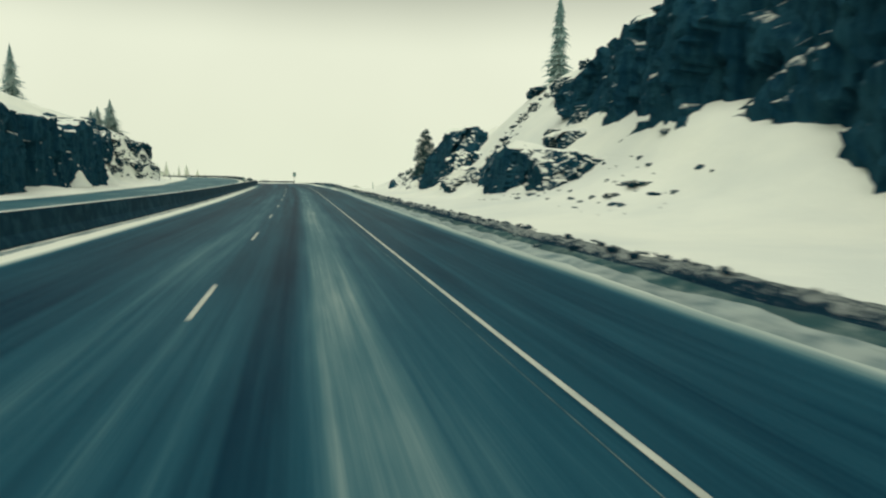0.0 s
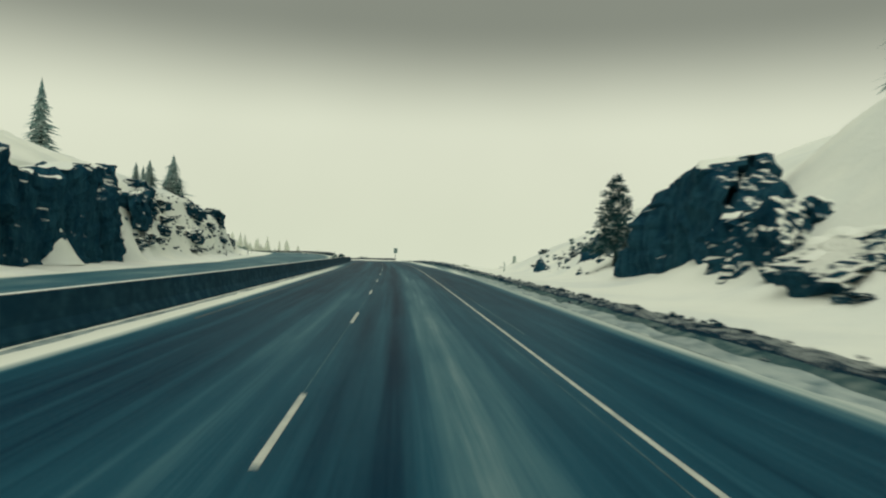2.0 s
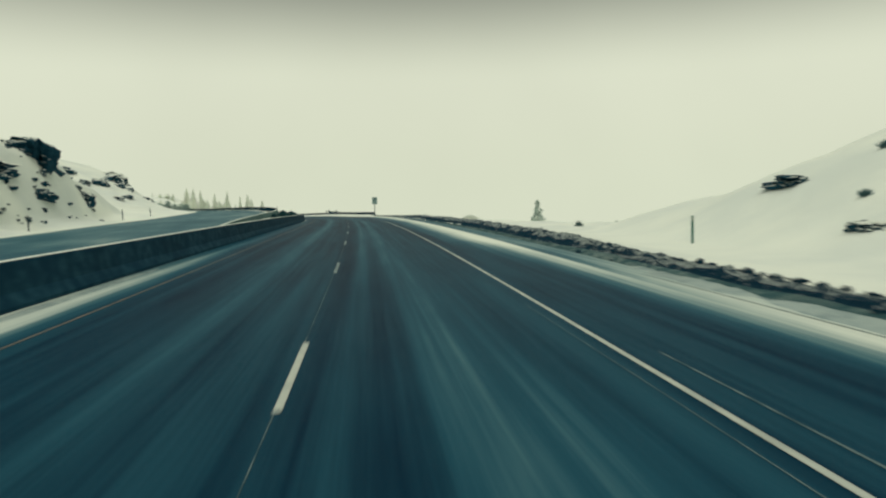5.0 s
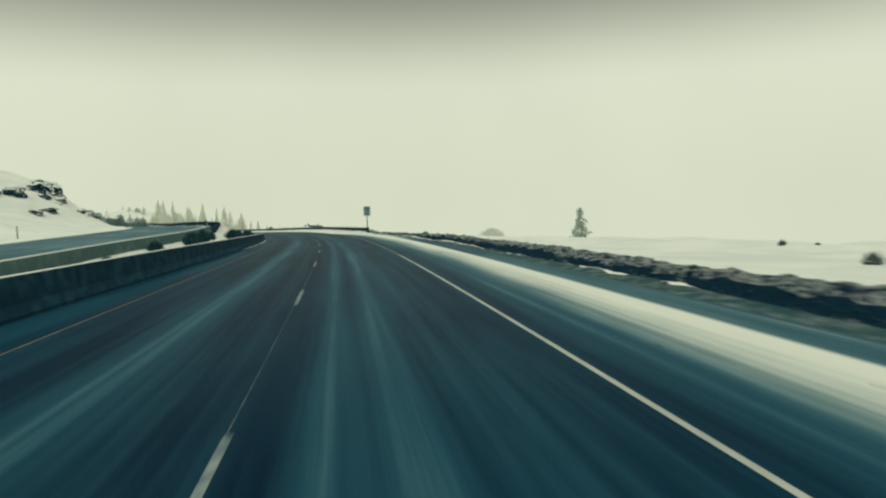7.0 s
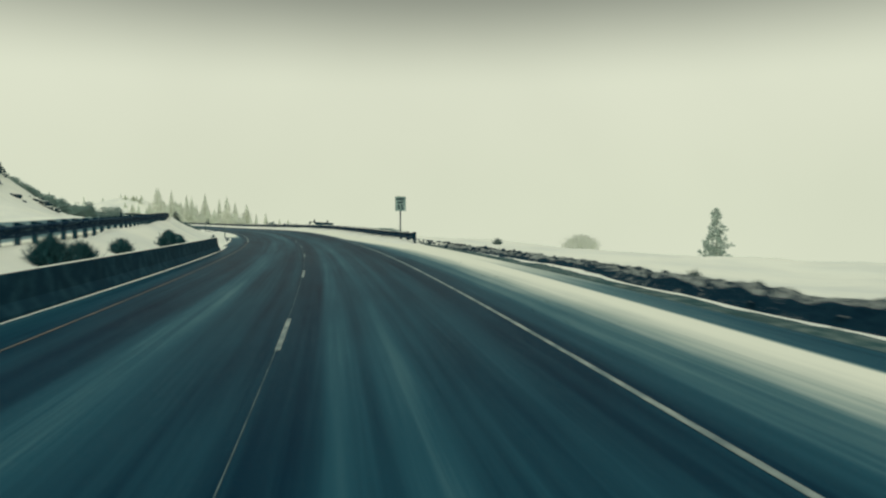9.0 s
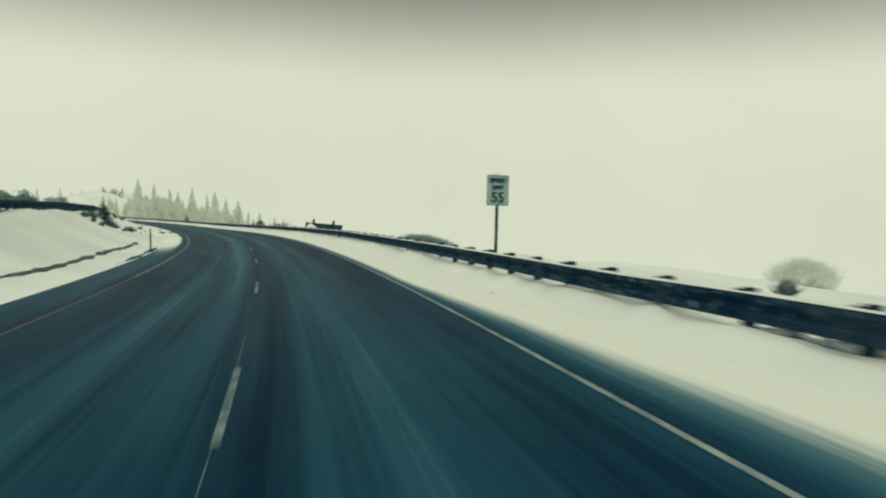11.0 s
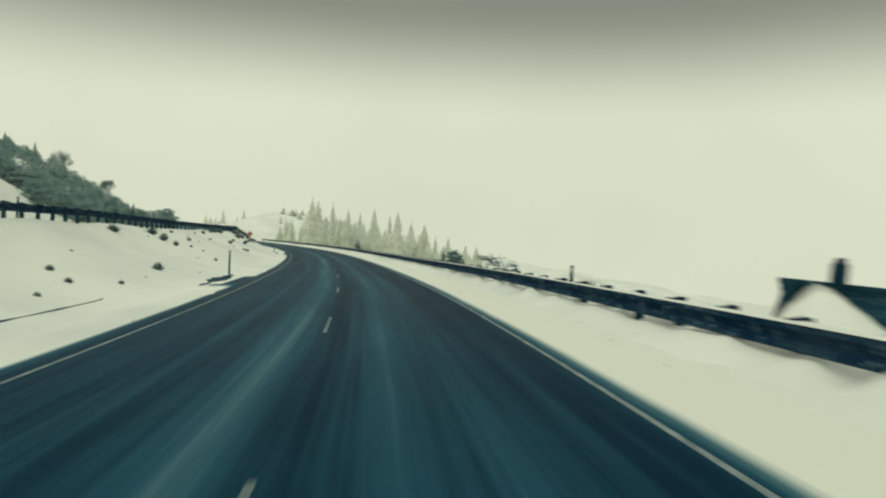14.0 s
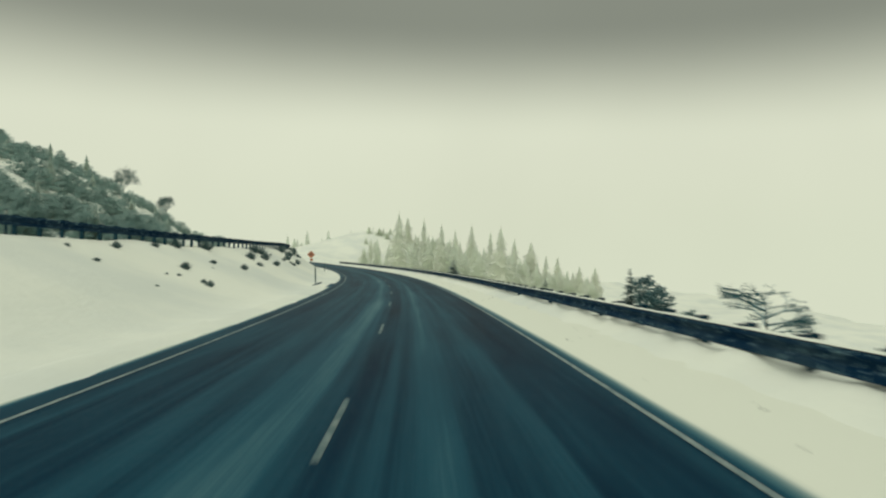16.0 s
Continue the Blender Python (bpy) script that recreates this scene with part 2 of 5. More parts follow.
def part(name, bm, mat, parent, label=""):
    me = bpy.data.meshes.new(name)
    bm.to_mesh(me)
    bm.free()
    me.materials.append(mat)
    return under(name, me, parent, label)


def box_bm(bm, size, place=(0, 0, 0), bevel=0.0, turn=None):
    m = Matrix.Translation(place) @ (turn if turn is not None else Matrix()) @ Matrix.Diagonal((*size, 1))
    got = bmesh.ops.create_cube(bm, size=1.0, matrix=m)
    if bevel:
        edges = list({e for v in got["verts"] for e in v.link_edges})
        bmesh.ops.bevel(bm, geom=edges, offset=bevel, segments=2, affect="EDGES", profile=0.6)
    return bm


def empty(name, m):
    ob = new(name)
    ob.matrix_world = m
    return ob


def fbm(p, scale, octaves=4):
    """Summed noise at each row of p."""
    return np.array([noise.fractal(Vector(q) * scale, 1.0, 2.0, octaves) for q in np.asarray(p).reshape(-1, 3).tolist()])


def sweep(name, s0, s1, step, profile, mat, lift=None, shift=None, closed=True):
    """A profile of (off, up) carried along the road, with end caps."""
    n = max(2, int(round((s1 - s0) / step)) + 1)
    ss = np.linspace(s0, s1, n)
    pr = np.array(profile)
    dx = shift(ss) if shift else np.zeros(n)
    dz = lift(ss) if lift else np.zeros(n)
    v = lane(ss[:, None], pr[None, :, 0] + dx[:, None], pr[None, :, 1] + dz[:, None])
    f = grid_faces(n, len(pr), closed).tolist()
    if closed:
        f += [list(range(len(pr)))[::-1], [(n - 1) * len(pr) + i for i in range(len(pr))]]
    return mesh_of(name, v, f, mat, False)


# ---- ground ----
def knots(s, *pairs):
    a = np.array(pairs, float)
    return np.interp(s, a[:, 0], a[:, 1])


def opp_edge(s):
    """Edge of the other carriageway nearest to ours."""
    return knots(s, (60, -7.2), (120, -7.4), (138, -8.5), (175, -8.9), (192, -9.5), (240, -12.0), (290, -14.6), (345, -15.1), (375, -14.2), (395, -13.5), (416, -12.6), (500, -11.5), (700, -11.0))


def opp_up(s):
    return knots(s, (60, -0.25), (125, -0.22), (138, -0.1), (150, 0.1), (160, 0.28), (170, 0.42), (180, 0.57), (190, 0.76), (203, 1.02), (222, 1.35), (240, 1.6), (277, 2.05), (308, 2.33), (320, 2.5), (345, 2.6), (365, 2.7), (395, 2.92), (416, 3.2), (500, 3.9), (700, 4.2))


RIGHT = (
    (-240, (8, .2), (9.5, .25), (14, .5), (18, .9), (21.5, 1.5), (23.5, 4.5), (28, 15), (40, 21), (150, 34)),
    (6, (8, .2), (9.5, .25), (14, .5), (18, 1.0), (20, 1.6), (23.5, 3.4), (28, 12), (40, 19), (150, 34)),
    (14, (8, .2), (9.5, .25), (14, .7), (17, 1.7), (20, 4.2), (23.5, 5.4), (28, 12.5), (40, 19), (150, 34)),
    (21, (8, .2), (9.5, .25), (14, 1.0), (17.5, 2.7), (20, 5.6), (23.5, 6.8), (28, 13.5), (40, 20), (150, 34)),
    (36, (8, .2), (9.5, .25), (14, .7), (17.5, 3.0), (21, 6.3), (23.5, 9.0), (28, 13.5), (40, 19), (150, 34)),
    (47, (8, .2), (9.5, .25), (13, .3), (15.6, 1.9), (20, 6.2), (25.2, 11.3), (28, 13.4), (40, 19), (150, 32)),
    (58, (8, .2), (9.5, .15), (13, .2), (15.5, 1.0), (20, 5.4), (25, 10.9), (28, 13.0), (40, 18), (150, 30)),
    (76, (8, .2), (9.5, .1), (13, .1), (16, .4), (18, 1.2), (20, 2.4), (25, 6.3), (29, 9.2), (40, 14), (150, 24)),
    (92, (8, .2), (9.5, .0), (13, -.2), (16, .1), (18, 1.4), (20, 2.8), (26, 7.4), (32, 10.5), (45, 14), (150, 20)),
    (104, (8, .1), (9.5, .0), (13, -.3), (16, -.1), (18, .9), (21, 2.9), (26, 6.4), (32, 9.2), (45, 12), (150, 14)),
    (120, (8, -.06), (8.4, .0), (9.3, .26), (10, .22), (13, -.3), (16.5, -.2), (19, 1.0), (23, 3.4), (30, 6.4), (38, 8.0), (55, 8.5), (150, -20)),
    (134, (8, -.06), (8.4, .0), (9.3, .28), (10, .24), (13, -.3), (17, -.3), (20, .9), (24, 1.9), (30, 2.6), (38, 2.4), (52, 1.0), (150, -40)),
    (150, (8, -.06), (8.4, .0), (9.3, .28), (10, .22), (13, -.3), (18, -.8), (24, -1.0), (35, -1.3), (50, -1.8), (57, -3.5), (150, -45)),
    (205, (8, -.04), (8.4, .0), (9.3, .24), (10, .18), (13, -.3), (18, -.8), (24, -1.1), (35, -1.4), (50, -1.9), (57, -3.5), (150, -45)),
    (250, (8, .1), (9.5, .1), (13, -.1), (18, -.4), (24, -.8), (35, -2.2), (50, -3.5), (60, -7), (150, -45)),
    (290, (8, .2), (9.5, .2), (13, -.1), (18, -.7), (24, -2.0), (35, -6.0), (50, -11), (70, -19), (150, -48)),
    (315, (8, -.1), (9.5, -.7), (13, -2.2), (18, -4.5), (24, -7.0), (35, -12), (50, -18), (70, -26), (150, -50)),
    (400, (8, -.1), (9.5, -.7), (13, -2.2), (18, -4.5), (24, -7.0), (35, -11), (50, -16), (70, -22), (150, -40)),
    (480, (8, .0), (9.5, -.4), (13, -1.5), (18, -3.0), (24, -5.0), (35, -8), (50, -10), (70, -11), (150, -14)),
    (600, (8, .0), (9.5, .0), (13, -.5), (18, -1.5), (24, -3.0), (35, -6), (50, -8), (70, -8), (150, -9)),
    (900, (8, .0), (9.5, .0), (13, -.5), (18, -1.5), (24, -3.0), (35, -6), (50, -8), (70, -8), (150, -9)),
)
# beyond the other carriageway's far side, by distance from it
LEFT = (
    (-240, (0, .0), (4, .2), (7, .4), (8.5, 5.5), (10, 9.5), (16, 12), (27, 16), (60, 26), (160, 40)),
    (110, (0, .0), (4, .2), (7, .4), (8.5, 4.6), (10, 8.8), (16, 12), (27, 16), (60, 26), (160, 40)),
    (120, (0, .0), (3.5, .2), (5.2, .9), (6.6, 4.0), (9.0, 9.2), (13, 11), (27, 16), (60, 26), (160, 40)),
    (146, (0, .0), (3.4, .2), (4.4, .8), (5.4, 3.5), (8.2, 9.3), (12, 10.6), (27, 15), (60, 25), (160, 40)),
    (164, (0, .0), (3.4, .2), (4.3, .8), (5.4, 3.7), (6.8, 6.9), (9, 8.5), (14, 9.6), (60, 20), (160, 36)),
    (184, (0, .0), (3.6, .2), (4.6, .5), (5.6, 2.1), (7.0, 3.9), (9, 4.9), (16, 6.5), (60, 16), (160, 32)),
    (203, (0, .0), (4, .1), (6, .2), (8.0, .5), (10, .9), (16, 2.5), (27, 5.0), (60, 11), (160, 28)),
    (225, (0, .0), (4, .1), (6, .2), (8.0, .5), (10, .9), (16, 2.5), (27, 5.0), (60, 11), (160, 28)),
    (278, (0, .0), (4, .1), (6, .2), (8.0, .5), (10, .9), (16, 2.5), (27, 5.0), (60, 12), (160, 30)),
    (304, (0, .0), (3, .3), (6, 1.6), (8.0, 2.6), (10, 3.6), (14, 5.4), (20, 8.5), (60, 20), (160, 36)),
    (336, (0, .0), (4, .6), (7, 2.4), (10, 4.8), (14, 8.3), (17, 10.8), (25, 13.8), (60, 24), (160, 40)),
    (420, (0, .0), (4, .2), (6, .6), (8.0, 1.3), (10, 2.2), (16, 5.0), (27, 11), (60, 26), (160, 44)),
    (560, (0, .0), (4, .2), (6, .8), (8.0, 2.0), (10, 3.5), (16, 7.5), (27, 14), (60, 28), (160, 44)),
    (900, (0, .0), (4, .2), (6, .8), (8.0, 2.0), (10, 3.5), (16, 7.5), (27, 14), (60, 28), (160, 44)),
)
OPP_WIDE = knots(RS, (60, 13.0), (128, 14.5), (190, 15.0), (290, 13.0), (900, 13.0))


def section(table, s, d):
    """Height from a table of cross-sections, blended along s."""
    ks = np.array([r[0] for r in table], float)
    prof = np.stack([np.interp(d, [q[0] for q in r[1:]], [q[1] for q in r[1:]]) for r in table], 0)
    i = np.clip(np.searchsorted(ks, s) - 1, 0, len(ks) - 2)
    u = np.clip((s - ks[i]) / (ks[i + 1] - ks[i]), 0, 1)
    u = u * u * (3 - 2 * u)
    c = np.arange(len(s))
    return prof[i, c] * (1 - u) + prof[i + 1, c] * u


def ground_up(s, off):
    """Ground height over the pavement, without drifts."""
    s, off = np.broadcast_arrays(np.asarray(s, float), np.asarray(off, float))
    shape = s.shape
    s, off = s.ravel(), off.ravel()
    oe, ou = opp_edge(s), opp_up(s)
    ow = np.interp(s, RS, OPP_WIDE)
    right = section(RIGHT, s, off)
    far = ou - 0.12 + section(LEFT, s, np.maximum(oe - ow - off, 0))
    u = np.clip((-5.9 - off) / np.maximum(-5.9 - (oe + 0.9), 0.3), 0, 1)
    near0 = knots(s, (120, -0.12), (150, -0.05), (215, 0.06), (240, -0.06), (300, -0.04), (330, 0.1), (700, 0.12))
    bow = knots(s, (120, 0.9), (215, 0.9), (240, 2.3), (300, 2.3), (345, 1.3), (700, 1.25))
    drift = knots(s, (120, 0.0), (138, 0.42), (175, 0.36), (190, 0.16), (204, 0.0), (222, 0.2), (262, 0.22), (292, -0.04), (700, -0.1))
    left = near0 + (ou + drift - near0) * u ** bow
    left = np.where(off < oe + 0.6, ou - 0.12, left)
    left = np.where(off < oe - ow, far, left)
    z = np.where(off > 7.7, right, np.where(off < -5.2, left, -0.14))
    blend = np.clip((off - 7.1) / 0.8, 0, 1)
    z = np.where((off > 7.1) & (off < 7.9), -0.14 * (1 - blend) + section(RIGHT, s, np.maximum(off, 8.0)) * blend, z)
    return z.reshape(shape)


def build_ground():
    ss = np.concatenate([np.arange(-240, -40, 10), np.arange(-40, 84, 1.5), np.arange(84, 222, 0.9), np.arange(222, 470, 2.0), np.arange(470, 761, 10)])
    oo = np.concatenate([[-160, -130, -105, -85, -70, -60, -52], np.arange(-46, -37, 1.0), np.arange(-37, -26, 0.3), np.arange(-26, -12, 0.8), np.arange(-12, -5, 0.45),
                         [-4.5, -2, 2, 5, 6.2, 6.9], np.arange(7.2, 10.5, 0.4), np.arange(10.8, 32, 0.9), [33, 35, 38, 42, 47, 53, 60, 70, 82, 97, 115, 135, 160]])
    S, O = np.meshgrid(ss, oo, indexing="ij")
    up = ground_up(S, O)
    v = lane(S, O, up)
    flat = v.reshape(-1, 3)
    amp = np.interp(np.maximum(O.ravel() - 7.5, -O.ravel() - 6.0), [-1, 0, 1.5, 12, 40, 160], [0, 0, 0.10, 0.35, 0.9, 2.5])
    road = (O < opp_edge(S) + 0.6) & (O > opp_edge(S) - np.interp(S, RS, OPP_WIDE) - 0.4)
    amp[road.ravel()] = 0
    low = fbm(flat, 0.09, 4)
    flat[:, 2] += amp * low
    # snowy knoll past the end of the bend
    far = np.hypot((flat[:, 0] + 148) / 30, (flat[:, 1] - 598) / 34)
    swell = np.exp(-far ** 2 * 0.9)
    flat[:, 2] = flat[:, 2] * (1 - swell) + 9.6 * swell
    rows, cols = v.shape[:2]
    faces = grid_faces(rows, cols).tolist()
    # rings that carry the rim out to the horizon
    rim = [(0, c) for c in range(cols)] + [(r, cols - 1) for r in range(1, rows)] + [(rows - 1, c) for c in range(cols - 2, -1, -1)] + [(r, 0) for r in range(rows - 2, 0, -1)]
    rim = [r * cols + c for r, c in rim]
    mid = np.array([-40.0, 230.0, 0.0])
    verts, last = [flat], rim
    for k, (grow, sink) in enumerate(((1.5, 14.0), (2.6, 40.0), (5.0, 95.0), (9.0, 180.0))):
        ring = mid + (flat[rim] - mid) * np.array([grow, grow, 1.0])
        ring[:, 2] -= sink
        base = sum(len(a) for a in verts)
        verts.append(ring)
        ids = list(range(base, base + len(rim)))
        m = len(rim)
        faces += [[last[i], ids[i], ids[(i + 1) % m], last[(i + 1) % m]] for i in range(m)]
        last = ids
    me = mesh_of("ground", np.concatenate(verts), faces, SNOW)
    bm = bmesh.new()
    bm.from_mesh(me)
    bmesh.ops.recalc_face_normals(bm, faces=bm.faces)
    bm.to_mesh(me)
    bm.free()
    return tagged(new("ground", me), "snow-covered roadside ground with drifts and slopes", "ground", kind="structure")


ground = build_ground()


# ---- pavements ----
def dust_on_ours(s, off):
    """How much blown snow lies on our carriageway."""
    d = knots(s, (-40, .2), (45, .2), (90, .13), (130, .08), (900, .08)) + 0.0 * off
    u = np.clip((off - 1.2) / 0.55, 0, 1)
    d = d + knots(s, (-40, .40), (60, .36), (92, .30), (118, .10), (400, .04)) * u * u * (3 - 2 * u) * np.exp(-(np.maximum(off - 1.7, 0) / 1.15) ** 2)
    # swept bands between the wheel tracks
    first = knots(s, (-40, .28), (60, .22), (110, 0), (900, 0))
    second = knots(s, (90, 0), (125, .34), (205, .34), (240, 0), (900, 0))
    third = knots(s, (205, 0), (245, .34), (900, .34))
    d = d + 0.8 * first * np.exp(-((off + 0.7) / 0.75) ** 2) - 0.8 * first * np.exp(-((off - 1.15) / 0.2) ** 2) - 0.5 * first * np.exp(-((off + 2.7) / 0.5) ** 2)
    d = d + second * (np.exp(-((off + 1.75) / 0.4) ** 2) + 0.9 * np.exp(-((off - 0.75) / 0.22) ** 2) + 0.8 * np.exp(-((off - 1.5) / 0.25) ** 2) - 0.8 * np.exp(-((off - 0.25) / 0.3) ** 2) - 0.5 * np.exp(-((off + 2.9) / 0.4) ** 2))
    d = d + third * (np.exp(-((off + 0.65) / 0.5) ** 2) + 0.85 * np.exp(-((off - 1.15) / 0.28) ** 2) + 0.4 * np.exp(-((off - 0.55) / 0.13) ** 2) + 0.3 * np.exp(-((off - 2.1) / 0.3) ** 2) + 0.3 * np.exp(-((off + 1.9) / 0.35) ** 2) - 0.7 * np.exp(-((off - 0.25) / 0.22) ** 2) - 0.7 * np.exp(-((off - 2.9) / 0.5) ** 2))
    left = knots(s, (-40, .95), (60, .92), (100, .75), (125, .2), (215, .1), (252, .2), (268, 1.15), (306.5, 1.15), (308, .1), (315, .1), (316.5, 1.15), (374, 1.15), (376, .25), (382, .25), (384, 1.15), (900, 1.15))
    start = knots(s, (-40, 4.1), (225, 4.1), (250, 4.38))
    d = d + left * np.clip((-off - start) / knots(s, (-40, .5), (225, .5), (250, .3)), 0, 1)
    inner = knots(s, (-40, 6.3), (80, 6.2), (105, 5.2), (120, 4.0), (150, 3.9), (200, 3.85), (225, 3.68), (900, 3.66))
    wide = knots(s, (-40, .6), (90, .7), (115, 2.2), (160, 2.6), (205, 2.2), (230, .5), (900, .42))
    right = knots(s, (-40, .55), (80, .65), (115, 1.1), (208, 1.12), (235, 1.3), (900, 1.3))
    bare = knots(s, (-40, .0), (95, .0), (112, .62), (150, .7), (178, .9), (200, .1), (900, 0))
    d = d + right * np.clip((off - inner) / wide, 0, 1) - bare * np.clip((off - 6.45) / 0.15, 0, 1)
    return np.clip(d, 0, 1.4)


def pavement(name, s0, s1, cols, place, dust, label):
    ss = np.arange(s0, s1 + 0.1, 1.5)
    S, O = np.meshgrid(ss, cols, indexing="ij")
    v = place(S, O).reshape(-1, 3)
    n = len(v)
    rim = place(ss[:, None], np.array([cols[0], cols[-1]])[None, :]).reshape(-1, 3) - np.array([0, 0, 0.3])
    faces = grid_faces(len(ss), len(cols)).tolist()
    k = len(cols)
    for i in range(len(ss) - 1):
        faces.append([i * k, (i + 1) * k, n + 2 * (i + 1), n + 2 * i])
        faces.append([(i + 1) * k + k - 1, i * k + k - 1, n + 2 * i + 1, n + 2 * (i + 1) + 1])
    me = mesh_of(name, np.concatenate([v, rim]), faces, ASPHALT)
    uv = me.uv_layers.new(name="UVMap")
    co = np.concatenate([np.stack([O.ravel(), S.ravel()], -1), np.zeros((len(rim), 2))])
    loops = np.empty(len(me.loops), dtype=np.int32)
    me.loops.foreach_get("vertex_index", loops)
    uv.data.foreach_set("uv", co[loops].astype(np.float32).ravel())
    a = me.attributes.new("dust", "FLOAT", "POINT")
    a.data.foreach_set("value", np.concatenate([dust(S, O).ravel(), np.ones(len(rim))]).astype(np.float32))
    return tagged(new(name, me), label, "road", kind="structure")


OURS = np.concatenate([np.arange(-5.6, -3.8, 0.2), np.arange(-3.8, 4.0, 0.15), np.arange(4.0, 7.75, 0.2)])
road = pavement("road", -60, 640, OURS, lambda s, o: lane(s, o, 0.0), dust_on_ours, "dark wet asphalt carriageway dusted with blown snow")


def opp_place(s, o):
    w = np.interp(s, RS, OPP_WIDE)
    return lane(s, opp_edge(s) - (o + 0.5) * w, opp_up(s))


def opp_dust_haze(s, o):
    # even amount raised beyond real dust to put fog haze into the tone
    d = np.clip(0.55 - np.abs(np.abs(o) - 0.5) * 6, 0, 0.5) + 0.52
    return d + 0.5 * np.clip((np.abs(o) - 0.42) / 0.06, 0, 1)


other_road = pavement("other_road", -60, 640, np.linspace(-0.5, 0.5, 27), opp_place, opp_dust_haze, "grey asphalt of the opposite carriageway, toned by snow dust and haze")


def strip(name, s0, s1, off, wide, mat, parent, label="", step=1.5, up=0.006):
    n = max(2, int((s1 - s0) / step) + 1)
    ss = np.linspace(s0, s1, n)
    half = wide / 2
    v = np.concatenate([lane(ss, off - half, up), lane(ss, off + half, up)])
    f = [[i, n + i, n + i + 1, i + 1] for i in range(n - 1)]
    return under(name, mesh_of(name, v, f, mat, False), parent, label)


PAINT_FAINT = worn_material("almost_worn_off_road_paint", (0.26, 0.32, 0.31), (0.05, 0.11, 0.13), 6.0, 0.6, 0.36, 0.6)
strip("edge_line", -50, 160, 3.66, 0.075, PAINT_WHITE, road, "solid white painted edge line")
strip("edge_line", 160, 620, 3.66, 0.08, PAINT_DIM, road, "worn dirty white painted edge line")
strip("median_line", 46, 236, -3.93, 0.06, PAINT_YELLOW, road, "faded yellow painted median line")
strip("median_line", 236, 620, -3.93, 0.08, PAINT_DIM, road, "worn pale painted line at the inner pavement edge")
for k in range(-3, 48):
    strip("lane_dash", k * 12.192 - 3.05, k * 12.192, 0.0, 0.08, PAINT_WHITE if k < 9 else PAINT_DIM if k < 17 else PAINT_FAINT, road, "short white painted lane dash", 0.6)
strip("pavement_seam", 36, 222, -0.02, 0.011, SEAL, road, "thin pale sealed joint along the lanes", up=0.004)
strip("pavement_seam", 44, 96, 4.08, 0.03, SEAL, road, "thin pale sealed joint beside the edge line", up=0.004)
strip("slush_line", 40, 104, 7.05, 0.05, PAINT_DIM, road, "thin pale line of frozen slush at the pavement edge", up=0.005)
strip("pavement_seam", -20, 100, 3.42, 0.012, SEAL, road, "thin pale sealed joint beside the edge line", up=0.004)

# ---- concrete median barriers, in cast lengths with open joints ----
BARRIER = [(-0.30, -0.05), (0.30, -0.05), (0.30, 0.08), (0.17, 0.30), (0.085, 0.84), (0.06, 0.87), (-0.06, 0.87), (-0.085, 0.84), (-0.17, 0.30), (-0.30, 0.08)]


def concrete_barrier(s0, s1, off, up, label, mat, joint=6.1):
    thing = empty("concrete_barrier", Matrix())
    tagged(thing, label, "road barrier")
    s = s0
    while s < s1 - 0.5:
        e = min(s + joint, s1)
        under("barrier_segment", sweep("barrier_segment", s + 0.012, e - 0.012, 2.0, BARRIER, mat, up, off), thing)
        s = e
    cap = [(-0.075, 0.868), (0.075, 0.868), (0.05, 0.885), (-0.05, 0.885)]
    under("snow_cap", sweep("snow_cap", s0, s1, 2.0, cap, SNOW, up, off), thing, "thin line of snow along the top")
    return thing


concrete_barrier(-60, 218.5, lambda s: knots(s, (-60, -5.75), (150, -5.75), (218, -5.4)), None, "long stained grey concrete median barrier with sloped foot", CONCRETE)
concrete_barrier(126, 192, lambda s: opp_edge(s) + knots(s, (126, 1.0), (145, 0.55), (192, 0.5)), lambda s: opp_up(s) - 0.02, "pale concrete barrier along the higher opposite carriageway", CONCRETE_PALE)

# ---- placing things on the ground ----
from mathutils.bvhtree import BVHTree
_gm = ground.data
TREE = BVHTree.FromPolygons([v.co.copy() for v in _gm.vertices], [list(f.vertices) for f in _gm.polygons])


def drop(x, y):
    hit = TREE.ray_cast(Vector((x, y, 200.0)), Vector((0, 0, -1)))
    return hit[0].z if hit[0] is not None else 0.0


def on_ground(s, off, sink=0.0, turn=0.0, scale=1.0):
    x, y, _ = lane(s, off)
    return pose(float(x), float(y), drop(float(x), float(y)) - sink, 0, 0, heading(s) + turn) @ Matrix.Scale(scale, 4)


